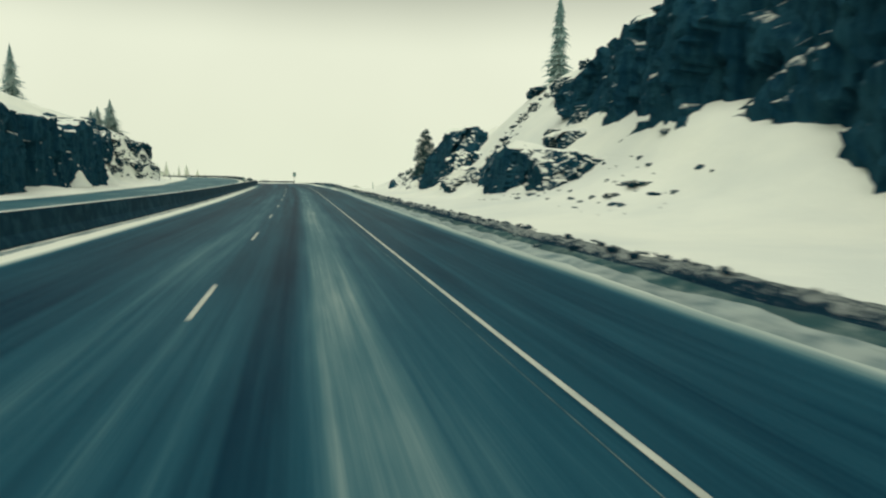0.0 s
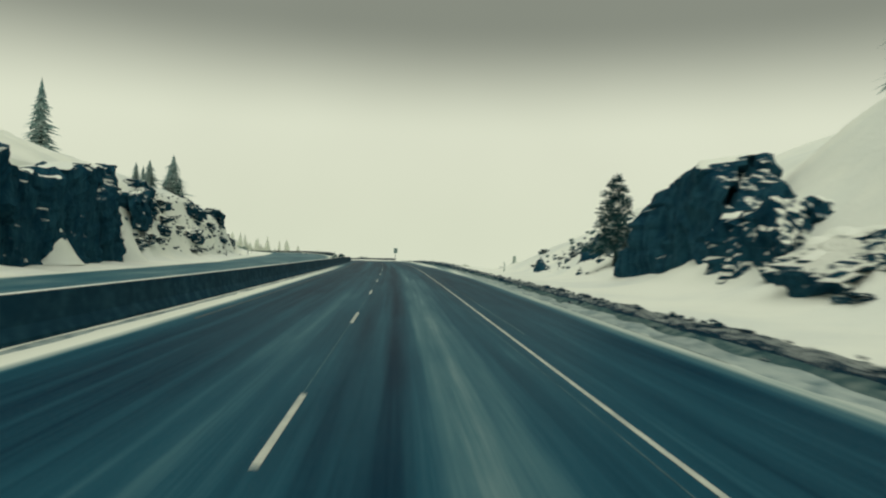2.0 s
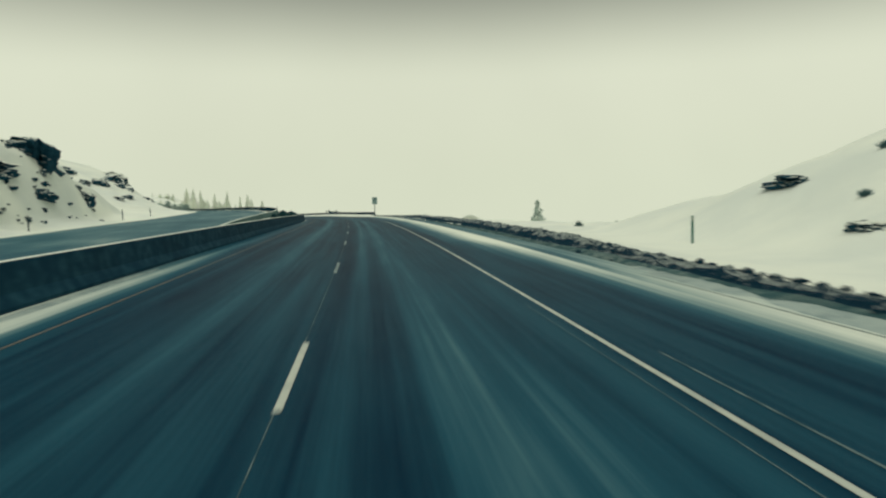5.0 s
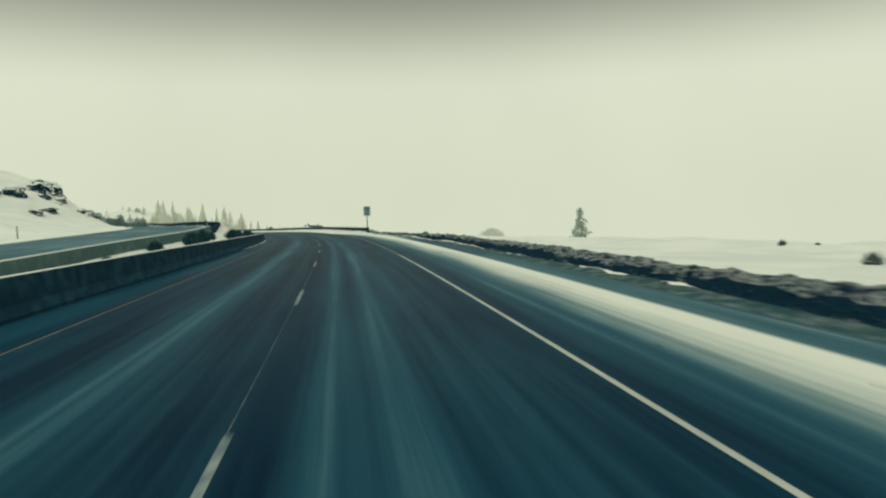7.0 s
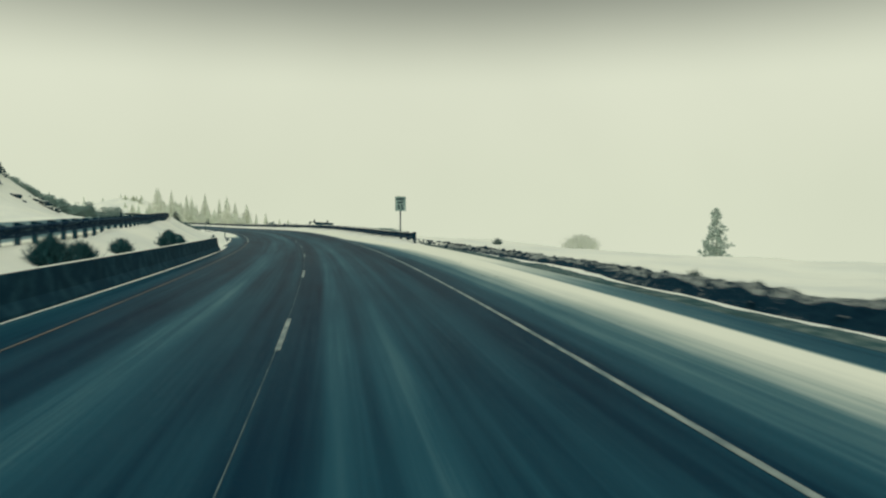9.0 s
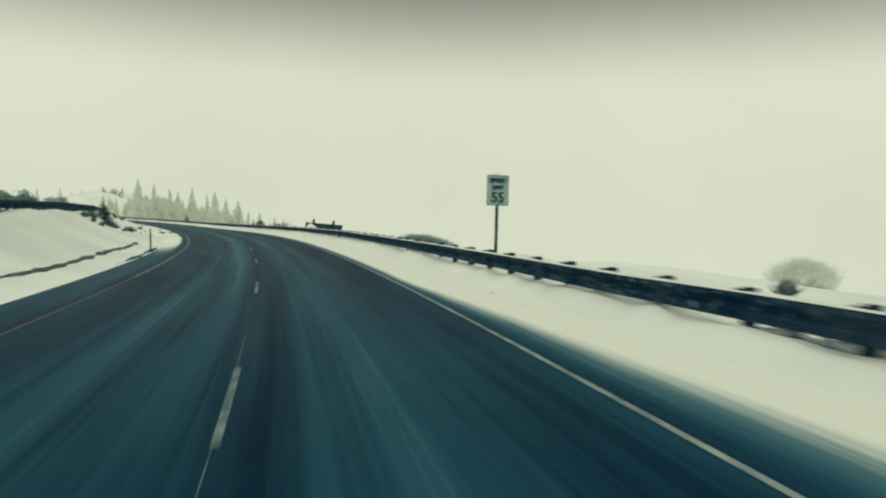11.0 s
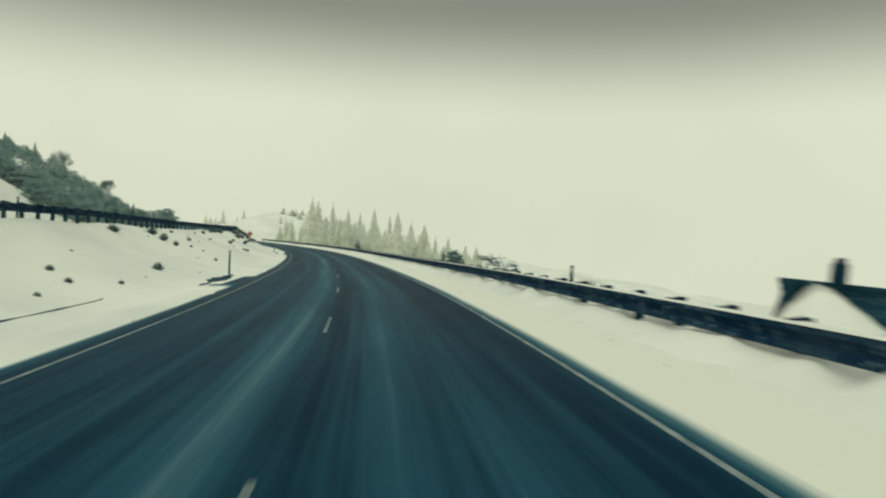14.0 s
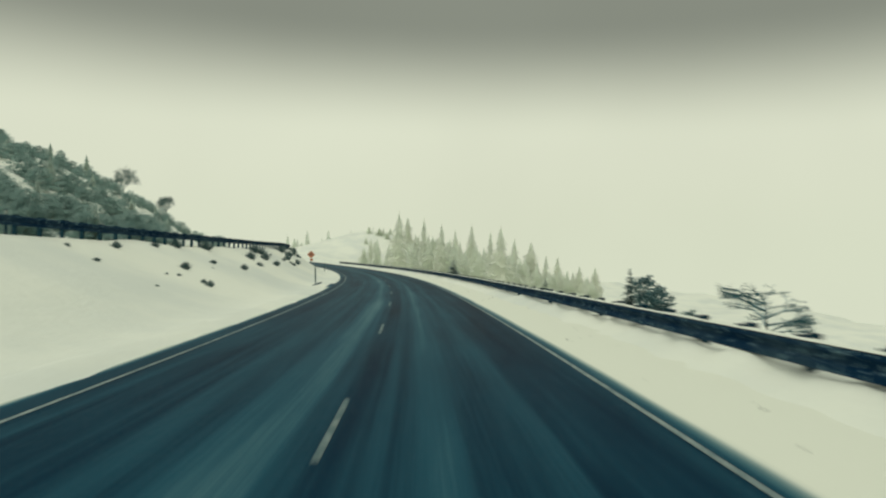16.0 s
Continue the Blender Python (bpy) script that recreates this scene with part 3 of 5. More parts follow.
# ---- plowed snow berm and its lumps ----
def snow_berm(s0, s1, off, high, wide, label, step=0.3, seed=0.0, rough=0.5, mat=BERM, cut=True):
    ss = np.arange(s0, s1 + 0.01, step)
    u = np.linspace(-1, 1, 17)
    S, U = np.meshgrid(ss, u, indexing="ij")
    front = np.clip((U + 1) / 0.5, 0, 1)
    body = front ** 1.3 * (1 - np.clip((U + 0.5) / 1.5, 0, 1) ** 2.4) if cut else np.cos(U * math.pi / 2) ** 0.8
    end = np.clip((S - s0) / 6, 0, 1) * np.clip((s1 - S) / 6, 0, 1)
    oo = off(S) + U * wide / 2
    base = lane(S, oo, ground_up(S, np.maximum(oo, 7.4)) if s0 > -1e9 else 0)
    q = np.stack([S * 1.3, oo * 2.2, U * 0 + seed], -1).reshape(-1, 3)
    n1 = fbm(q, 0.35, 3).reshape(S.shape)
    n2 = fbm(q + 7.3, 1.7, 4).reshape(S.shape)
    lift = (high(S) if callable(high) else high) * body * end * (0.8 + 0.4 * n1 + rough * n2) - 0.06
    base[..., 2] += np.maximum(lift, -0.06)
    base[..., 0] += 0.16 * body * n2
    me = mesh_of("snow_berm", base, grid_faces(len(ss), len(u)), mat, False)
    return tagged(new("snow_berm", me), label, "snow berm", kind="stuff")


snow_berm(-50, 112, lambda s: 8.45 + 0 * s, 0.20, 1.7, "low dirty plowed snow ridge with dark gravel", seed=1.0)
snow_berm(100, 226, lambda s: knots(s, (100, 8.6), (120, 9.0), (150, 9.1), (190, 9.3), (215, 8.8), (226, 8.5)), lambda s: knots(s, (100, 0.24), (130, 0.32), (180, 0.32), (200, 0.18), (226, 0.10)), 1.7, "dark dirty plowed snow ridge beside the shoulder", seed=5.0, rough=0.3)
snow_berm(-50, 112, lambda s: 7.35 + 0 * s, 0.14, 0.9, "thin slushy snow ridge at the pavement edge", seed=9.0, rough=0.2, mat=SLUSH, cut=False)


def snow_clods(s0, s1, off, spread, count, sizes, seed, label):
    """Broken lumps of dirty snow thrown up along a berm."""
    rnd = random.Random(seed)
    ball = bmesh.new()
    bmesh.ops.create_icosphere(ball, subdivisions=1, radius=1.0)
    dirs = [v.co.copy() for v in ball.verts]
    tris = [[v.index for v in f.verts] for f in ball.faces]
    ball.free()
    verts, faces = [], []
    for i in range(count):
        s = rnd.uniform(s0, s1)
        o = float(off(s)) + max(-0.8, min(0.9, rnd.gauss(0, spread)))
        r = rnd.choice(sizes) * rnd.uniform(0.7, 1.3)
        c = lane(s, o, float(ground_up(np.array([s]), np.array([max(o, 7.4)]))[0]))
        lift = 0.17 * max(0.0, 1 - abs(o - float(off(s))) / 0.8)
        squash = Vector((rnd.uniform(.7, 1.3), rnd.uniform(.7, 1.3), rnd.uniform(.5, .9)))
        n = len(verts)
        for d in dirs:
            k = r * (1 + 0.45 * noise.noise(d * 1.7 + Vector((i * 3.1, i * 1.7, 0))))
            verts.append((c[0] + d.x * k * squash.x, c[1] + d.y * k * squash.y, c[2] + lift + d.z * k * squash.z))
        faces += [[n + a for a in t] for t in tris]
    me = mesh_of("snow_clods", verts, faces, BERM, False)
    return tagged(new("snow_clods", me), label, "snow clods", kind="stuff")


snow_clods(100, 226, lambda s: knots(s, (100, 8.6), (120, 8.8), (150, 8.9), (190, 9.1), (215, 8.7), (226, 8.5)), 0.3, 700, (0.03, 0.045, 0.06, 0.10), 21, "broken dark lumps of dirty snow along the ridge")
snow_clods(-40, 112, lambda s: 8.45 + 0 * s, 0.55, 420, (0.04, 0.06, 0.09, 0.13), 22, "broken dark lumps of dirty snow along the low ridge")


def verge_strip(s0, s1, off, wide, high, mat, name, label, seed, ragged=0.9):
    ss = np.arange(s0, s1 + 0.01, 0.5)
    u = np.linspace(-1, 1, 7)
    S, U = np.meshgrid(ss, u, indexing="ij")
    q = np.stack([S, U * 0.4, U * 0 + seed], -1).reshape(-1, 3)
    nz = fbm(q, 0.5, 4).reshape(S.shape)
    w = wide * np.clip(0.6 + ragged * nz[:, 3:4], 0.05, 1.5) * np.clip((S - s0) / 4, 0.05, 1) * np.clip((s1 - S) / 4, 0.05, 1)
    oo = off(S) + U * w / 2
    v = lane(S, oo)
    g = np.array([drop(x, y) for x, y in v.reshape(-1, 3)[:, :2].tolist()]).reshape(S.shape)
    v[..., 2] = g + (0.03 + high * np.cos(U * math.pi / 2) * (0.7 + 0.6 * nz)) * (1 - np.abs(U) ** 4) - 0.02
    return tagged(new(name, mesh_of(name, v, grid_faces(len(ss), len(u)), mat, False)), label, "verge", kind="stuff")


verge_strip(232, 270, lambda s: knots(s, (232, -7.3), (255, -7.6), (270, -7.5)), 0.6, 0.05, GRIT, "exposed_gravel", "dark gravel line showing through the verge snow", 2.0)
verge_strip(279, 299, lambda s: -7.35 + 0 * s, 0.24, 0.03, GRIT, "exposed_gravel", "thin broken gravel line at the foot of the bank", 5.0)
verge_strip(-50, 112, lambda s: 7.85 + 0 * s, 1.5, 0.04, GRIT, "exposed_gravel", "wet gritty strip between slush and dirty ridge", 14.0, 0.35)
verge_strip(104, 224, lambda s: 7.95 + 0 * s, 1.9, 0.03, GRIT, "slush_strip", "wet grey slush between shoulder and dirty ridge", 12.0, 0.3)
for s0, s1, o, wide in ((245, 266, -6.0, 0.7), (307, 317.5, -5.95, 1.9), (374, 384, -5.8, 1.0)):
    verge_strip(s0, s1, lambda s, o=o: o + 0 * s, wide, 0.0, WET, "bare_wet_patch", "dark wet patch where the verge snow has melted", s0)


def snow_bank(s0, s1, off, wide, high, seed, label, mat=SNOW, grain=0.45, rough=0.5):
    """Soft bank of pushed snow lying along the pavement."""
    ss = np.arange(s0, s1 + 0.01, 0.7)
    u = np.linspace(-1, 1, 11)
    S, U = np.meshgrid(ss, u, indexing="ij")
    q = np.stack([S, U, U * 0 + seed], -1).reshape(-1, 3)
    nz = fbm(q, grain, 4).reshape(S.shape)
    oo = off(S) + U * wide / 2 * (1 + 0.25 * nz)
    tail = np.clip((S - s0) / 5, 0, 1) * np.clip((s1 - S) / 5, 0, 1)
    v = lane(S, oo, tail * high * np.cos(U * math.pi / 2) ** 1.6 * (0.8 + rough * nz) - 0.03)
    return tagged(new("snow_bank", mesh_of("snow_bank", v, grid_faces(len(ss), len(u)), mat)), label, "snow bank", kind="stuff")


snow_bank(214, 600, lambda s: 6.8 + 0 * s, 2.6, 0.40, 3.0, "soft pushed snow lying under the roadside guardrail", SNOW, 1.1, 0.6)
snow_bank(-50, 112, lambda s: -5.2 + 0 * s, 0.5, 0.07, 6.0, "thin packed snow along the foot of the median barrier", SLUSH)
for s0, s1 in ((268, 308), (315.5, 376), (382, 600)):
    snow_bank(s0, s1, lambda s: -5.3 + 0 * s, 1.8, 0.16, 8.0 + s0, "soft packed snow along the inner pavement edge")


# ---- guardrails: wave-shaped beam on posts ----
WAVE = [(-0.02, 0.32), (0.06, 0.35), (0.06, 0.44), (-0.01, 0.49), (-0.01, 0.55), (0.06, 0.62), (0.06, 0.67), (-0.02, 0.70),
        (-0.04, 0.69), (0.035, 0.66), (0.035, 0.63), (-0.03, 0.565), (-0.03, 0.475), (0.035, 0.43), (0.035, 0.36), (-0.04, 0.33)]


def post_mesh():
    bm = bmesh.new()
    box_bm(bm, (0.16, 0.16, 1.42), (0, 0, 0.06), 0.012)
    me = bpy.data.meshes.new("post")
    bm.to_mesh(me)
    bm.free()
    me.materials.append(TIMBER_DARK)
    return me


def block_mesh():
    bm = bmesh.new()
    box_bm(bm, (0.17, 0.14, 0.36), (0, 0, 0.56), 0.01)
    me = bpy.data.meshes.new("spacer_block")
    bm.to_mesh(me)
    bm.free()
    me.materials.append(TIMBER_DARK)
    return me


POST, BLOCK = post_mesh(), block_mesh()


def guardrail(s0, s1, off, up, side, label, cap):
    thing = tagged(empty("guardrail", Matrix()), label, "guardrail")
    prof = [(side * a, b) for a, b in WAVE]
    if side > 0:
        prof = prof[::-1]
    s = s0
    while s < s1 - 1:
        e = min(s + 7.62, s1)
        under("rail_beam", sweep("rail_beam", s, e + 0.05, 1.905, prof, STEEL, up, off), thing)
        s = e
    k = 0
    s = s0 + 0.4
    while s < s1:
        o, z = float(off(np.array([s]))[0]), float(up(np.array([s]))[0]) if up else 0.0
        p = under("post", POST, thing)
        p.matrix_local = at(s, o - side * 0.27, z) @ pose(0, 0, 0.0, 2 * math.sin(k * 2.3), 2 * math.sin(k * 1.7), 0)
        b = under("spacer_block", BLOCK, thing)
        b.matrix_local = at(s, o - side * 0.12, z)
        s += 1.905
        k += 1
    if cap:
        ss = np.arange(s0, s1, 0.5)
        nz = fbm(np.stack([ss, 0 * ss, 0 * ss], -1), 0.8, 4)
        h = 0.02 + 0.05 * np.clip(nz + 0.25, 0, 1)
        o = off(ss)
        z = up(ss) if up else 0 * ss
        cols = [lane(ss, o + dx, z + 0.695 + hz) for dx, hz in ((-0.05, 0 * h), (-0.03, h * 0.8), (0.01, h), (0.05, 0 * h - 0.01))]
        v = np.stack(cols, 1)
        under("snow_cap", mesh_of("snow_cap", v, grid_faces(len(ss), 4), SNOW), thing, "thin ridge of fresh snow along the beam")
    return thing


guardrail(215, 520, lambda s: 6.35 + 0.5 * np.clip((222 - s) / 7, 0, 1), None, -1, "dark weathered steel guardrail on timber posts, capped with snow", True)
guardrail(192, 500, lambda s: opp_edge(s) + 0.55, lambda s: opp_up(s) + 0.02, 1, "dark steel guardrail on timber posts along the upper carriageway", False)


# ---- rocks ----
def facet(p, scale, shift):
    """Flat, tilted steps, one to each cell of a broken rock."""
    q = p * scale + shift
    c = noise.voronoi(q)[1][0]
    h = noise.cell_vector(c * 31.7) - Vector((0.5, 0.5, 0.5))
    return h.x + 1.3 * (q - c).dot(h)


def rock_shape(name, half, seed, mat, level=4, cuts=18, rough=0.18, skew=0.0, taper=0.0):
    """Angular block: a ball cut by random planes, then broken into facets; half = (across, along, up)."""
    rnd = random.Random(seed)
    bm = bmesh.new()
    bmesh.ops.create_icosphere(bm, subdivisions=level, radius=1.0)
    planes = []
    for i in range(cuts):
        if i < 6:
            a = [Vector((1, 0, 0)), Vector((-1, 0, 0)), Vector((0, 1, 0)), Vector((0, -1, 0)), Vector((0, 0, 1)), Vector((0, 0, -1))][i]
            a = (a + Vector((rnd.uniform(-.3, .3), rnd.uniform(-.3, .3), rnd.uniform(-.2, .2)))).normalized()
            planes.append((a, rnd.uniform(0.66, 0.85)))
        else:
            a = Vector((rnd.gauss(0, 1), rnd.gauss(0, 1), rnd.gauss(0, 0.8))).normalized()
            planes.append((a, rnd.uniform(0.72, 0.98)))
    shift = Vector((seed * 3.7, seed * 1.3, seed * 2.1))
    big = max(half)
    for v in bm.verts:
        d = v.co.normalized()
        r = min([1.2] + [h / max(d.dot(a), 0.05) for a, h in planes])
        q = Vector((d.x * half[0], d.y * half[1], d.z * half[2])) * r
        f1 = noise.fractal(q * (1.6 / big ** 0.5) + shift, 1.0, 2.1, 5)
        f2 = facet(Vector((q.x, q.y, q.z * 0.7)), 1.5 / big ** 0.75, shift) + 0.45 * facet(q, 3.6 / big ** 0.75, shift)
        f3 = noise.fractal(Vector((q.x, q.y, q.z * 0.35)) * 1.7 + shift, 0.8, 2.2, 4)
        ledge = math.sin(q.z * 2.6 + 3.0 * f1 + seed) * 0.5 + 0.5
        out = 1 + 0.45 * rough * f1 + rough * 1.5 * f2 + 0.06 * f3 + 0.05 * (ledge ** 3 - 0.4)
        q = Vector((q.x * out, q.y * out, q.z * (1 + 0.3 * rough * f1)))
        slim = 1 - taper * min(max(0.5 + 0.5 * q.z / half[2], 0.0), 1.0)
        q = Vector((q.x * slim, q.y * slim + skew * q.z, q.z))
        v.co = q
    me = bpy.data.meshes.new(name)
    bm.to_mesh(me)
    bm.free()
    me.materials.append(mat)
    return me


def snow_on(me, seed):
    """A skin of snow with some depth on the faces of a rock that look up."""
    bm = bmesh.new()
    bm.from_mesh(me)
    bm.normal_update()
    shift = Vector((seed * 1.9, seed, 4.0))
    drop_ = [f for f in bm.faces if f.normal.z < 0.74 + 0.3 * noise.fractal(f.calc_center_median() * 0.6 + shift, 1.0, 2.0, 3)]
    bmesh.ops.delete(bm, geom=drop_, context="FACES")
    rim = {v for v in bm.verts if any(e.is_boundary for e in v.link_edges)}
    for v in bm.verts:
        v.co.z += -0.03 if v in rim else 0.13
    left, pieces = set(bm.faces), []
    while left:
        todo = [left.pop()]
        piece = list(todo)
        while todo:
            near = [g for e in todo.pop().edges for g in e.link_faces if g in left]
            near = list(dict.fromkeys(near))
            left.difference_update(near)
            todo += near
            piece += near
        if len(piece) >= 14:
            pieces.append(piece)
    pieces.sort(key=lambda p: (-len(p), p[0].index))
    out = []
    for piece in pieces[:8]:
        vs = {v: i for i, v in enumerate(dict.fromkeys(v for f in piece for v in f.verts))}
        out.append(mesh_of("snow_cover", [tuple(v.co) for v in vs], [[vs[v] for v in f.verts] for f in piece], SNOW))
    bm.free()
    return out


def outcrop(s0, s1, off, deep, z0, z1, seed, mat=None, level=5, label="dark angular rock outcrop with snow on its ledges", rough=0.2, skew=0.0, taper=0.0):
    """Rock standing in a slope, from s0 to s1 along the road and z0 to z1 over it."""
    half = (deep / 2 * 1.2, (s1 - s0) / 2 * 1.2, (z1 - z0) / 2 * 1.12)
    me = rock_shape("rock_outcrop", half, seed, mat or ROCK, level, 20, rough, skew, taper)
    ob = new("rock_outcrop", me)
    for piece in snow_on(me, seed):
        under("snow_cover", piece, ob, "fresh snow lying on a ledge")
    ob.matrix_world = at((s0 + s1) / 2, off + (deep / 2 if off > 0 else -deep / 2), (z0 + z1) / 2)
    return tagged(ob, label, "rock", "roadside rock outcrops")


def rock_cliff(s0, s1, side, toe, foot, top, seed, label, mat, batter=0.12, tall=0.5, ledge=None):
    """Steep broken face along the road; foot and top: heights along it; ledge: a shelf that snow lies on."""
    ss = np.arange(s0, s1 + 0.01, 0.38)
    face, crown = 34, 7
    shift = Vector((seed * 5.3, seed * 2.9, seed * 1.7))
    verts = []
    for s in ss.tolist():
        z0, z1 = float(foot(s)) - 1.4, float(top(s))
        z1 += 0.8 * facet(Vector((s, 0, 0)), 0.35, shift) + 0.5 * noise.fractal(Vector((s * 0.9, seed, 0)), 1.0, 2.0, 3)
        edge = max(0.0, 1 - (s - s0) / 2.2, 1 - (s1 - s) / 2.2)
        for k in range(face + crown):
            v = min(k / (face - 1), 1.0)
            z = z0 + (z1 - z0) * v
            q = Vector((s, 0.0, z * tall))
            d = 1.5 * facet(q, 0.17, shift) + 0.75 * facet(q, 0.5, shift) + 0.28 * facet(Vector((s, 0, z)), 1.3, shift)
            d += 0.22 * noise.fractal(Vector((s, seed, z)) * 0.9, 1.0, 2.1, 4)
            if ledge:
                d += 0.9 * min(max((z - ledge(s)) / 0.25, 0.0), 1.0)
            out = float(toe(s)) + batter * (z - z0) + d + 4.5 * edge ** 2
            if k >= face:
                b = (k - face + 1) / crown
                out += 6.0 * b ** 1.4
                z += 0.5 * b + 0.5 * facet(Vector((s, b * 6, 0)), 0.6, shift) - 1.6 * b ** 3
            verts.append(lane(s, side * out, z))
    me = mesh_of("rock_cliff", verts, grid_faces(len(ss), face + crown), mat, False)
    if sum(f.normal.z for f in me.polygons) < 0:
        me.flip_normals()
    ob = new("rock_cliff", me)
    for piece in snow_on(me, seed):
        under("snow_cover", piece, ob, "fresh snow lying on a ledge")
    return tagged(ob, label, "rock cliff")


rock_cliff(-52, 42, 1, lambda s: knots(s, (-52, 20), (22, 20), (40, 21.2)), lambda s: knots(s, (-52, 0), (5, 1.5), (14, 3.0), (22, 5.2), (35, 5.8), (42, 7)), lambda s: knots(s, (-52, 15), (10, 14.5), (20, 13), (28, 11.8), (34, 11.4), (42, 8.6)), 13,
           "tall dark bare rock cliff above a snowy slope", ROCK_BARE, 0.10, 0.8, lambda s: 4.9 + (18.5 - s) * 0.5 if s < 18.5 else 30.0)
rock_cliff(20, 105.2, -1, lambda s: 26.2, lambda s: 0 * s, lambda s: knots(s, (20, 8), (60, 9), (80, 7.4), (87, 7.0), (95, 8.8), (103, 9.4), (108, 8.8)), 32,
           "dark steep face of a rock cutting with icy streaks", ROCK_BARE, 0.10, 0.28)

def snow_cone(s, off, across, along, high, seed):
    """Drift leaning on the face: steep and pointed at the wall, running out in a soft foot."""
    rings, around = 14, 40
    verts = []
    for i in range(rings + 1):
        r = i / rings
        for k in range(around):
            a = 2 * math.pi * k / around
            p = Vector((math.cos(a) * r, math.sin(a) * r, 0))
            wob = 1 + 0.22 * noise.noise(p * 1.6 + Vector((seed, 0, 0)))
            z = high * (1 - r) ** 1.25 * (1 + 0.10 * noise.noise(p * 3.1 + Vector((0, seed, 0)))) - 0.25 * r
            verts.append((across * p.x * wob + 0.10 * z, along * p.y * wob + 0.22 * z * math.sin(seed), z))
    ob = new("snow_drift", mesh_of("snow_drift", verts, [[i * around + k, i * around + (k + 1) % around, (i + 1) * around + (k + 1) % around, (i + 1) * around + k] for i in range(rings) for k in range(around)], SNOW))
    ob.matrix_world = at(s, off, 0.1)
    return tagged(ob, "steep cone of drifted snow against the rock face", "snow drift")


snow_cone(88.6, -26.3, 1.7, 2.8, 2.7, 61)
snow_cone(105.8, -27.4, 2.6, 4.4, 3.4, 63)

RUBBLE = "broken rock rubble with snow between the blocks"
outcrop(29.0, 41.0, 14.3, 5.0, -0.6, 4.6, 22, ROCK_BARE, 5, taper=0.3)
outcrop(39.0, 45.2, 14.9, 3.6, 0.0, 4.2, 21, ROCK_BARE, 5, taper=0.3)
outcrop(24.5, 30.5, 15.0, 3.4, 0.0, 3.9, 29, ROCK, 5, RUBBLE)
outcrop(33, 38.6, 18.2, 2.6, 3.6, 5.3, 30, ROCK, 5, RUBBLE)
outcrop(57, 79.5, 15.8, 8, -2.2, 8.4, 23, ROCK_BARE, 5, "steep dark rock spire beside the road", 0.16, 0.06, 0.34)
outcrop(53, 62, 15.2, 5, -0.8, 4.6, 24, ROCK, 5, RUBBLE, 0.28, taper=0.3)
outcrop(45.5, 55, 14.6, 4.0, -0.6, 3.3, 25, ROCK, 5, "low broken rock heavily covered in snow", 0.28)
outcrop(86.5, 93, 17.6, 4.5, -0.6, 4.2, 26, ROCK_BARE, 5, RUBBLE, 0.28, taper=0.35)
outcrop(83.2, 87.6, 19.0, 3.5, -0.6, 3.6, 19, ROCK_BARE, 5, RUBBLE, 0.28, taper=0.3)
outcrop(102.0, 105.8, 15.9, 2.2, -1.0, 1.5, 28, ROCK_BARE, 4, "small pointed rock on the verge", 0.2, 0.5, 0.7)
outcrop(322, 346, -42.0, 7, 7.5, 15.0, 36, ROCK, 5)
outcrop(316, 324, -40.5, 4, 6.5, 10.2, 39, ROCK, 5)
outcrop(340, 354, -51, 5, 12.0, 17.0, 37, ROCK, 5)
outcrop(307, 312, -40.8, 2, 6.2, 8.4, 38, ROCK, 4)


# ---- rocks set into the snow slopes ----
CRAGS = [rock_shape("rock", (1.0, 1.0, 1.0), 70 + i, (ROCK_BARE, ROCK)[i % 2], 4, 16, 0.5) for i in range(8)]


def crag(s, off, across, along, up, k, group, turn=0.0):
    """Angular rock half sunk in the slope; its half sizes across and along the road and in height. Large ones shed smaller pieces."""
    if up > 0.6:
        r = random.Random(k + int(s * 10))
        for i in range(4):
            size = up * r.uniform(0.16, 0.34)
            crag(s + along * r.uniform(-1.1, 1.1), off + across * r.uniform(-0.9, 0.9), size, size * r.uniform(1.2, 2.2), size, k + i, group, r.uniform(-40, 40))
    ob = new("rock", CRAGS[k % len(CRAGS)])
    ob.matrix_world = on_ground(s, off, 0.12 * up, turn) @ Matrix.Diagonal((across, along, up, 1))
    return tagged(ob, "dark angular rock breaking through slope snow", "rock", group)


CUT, UPPER, LOW = "rocks on the cut slope", "rocks on the talus slope", "rocks on the low hillside"
for s, o, a, b, c, k in ((117.5, -29.6, 1.7, 3.4, 3.6, 0), (121, -30.4, 1.5, 2.4, 2.4, 4), (113.6, -28.7, 1.2, 2.3, 0.9, 1), (110.5, -31.4, 1.2, 3.2, 0.6, 2)):
    crag(s, o, a, b, c, k, CUT)
for s, o, a, b, c, k in ((127.8, -30.4, 1.2, 2.4, 1.1, 3), (126.4, -29.4, 1.1, 2.0, 0.7, 5), (123.2, -28.5, 1.0, 2.0, 0.9, 6), (119.4, -27.7, 0.6, 1.1, 0.5, 1)):
    crag(s, o, a, b, c, k, CUT)
for s, o, a, b, c, k in ((146.6, -30.7, 1.8, 4.2, 1.7, 2), (141, -28.6, 1.6, 3.6, 1.6, 0), (137.6, -28.8, 1.0, 2.0, 0.8, 5), (133.3, -29.2, 0.7, 1.5, 0.4, 3), (135.5, -27.5, 0.8, 1.8, 0.35, 6)):
    crag(s, o, a, b, c, k, CUT)
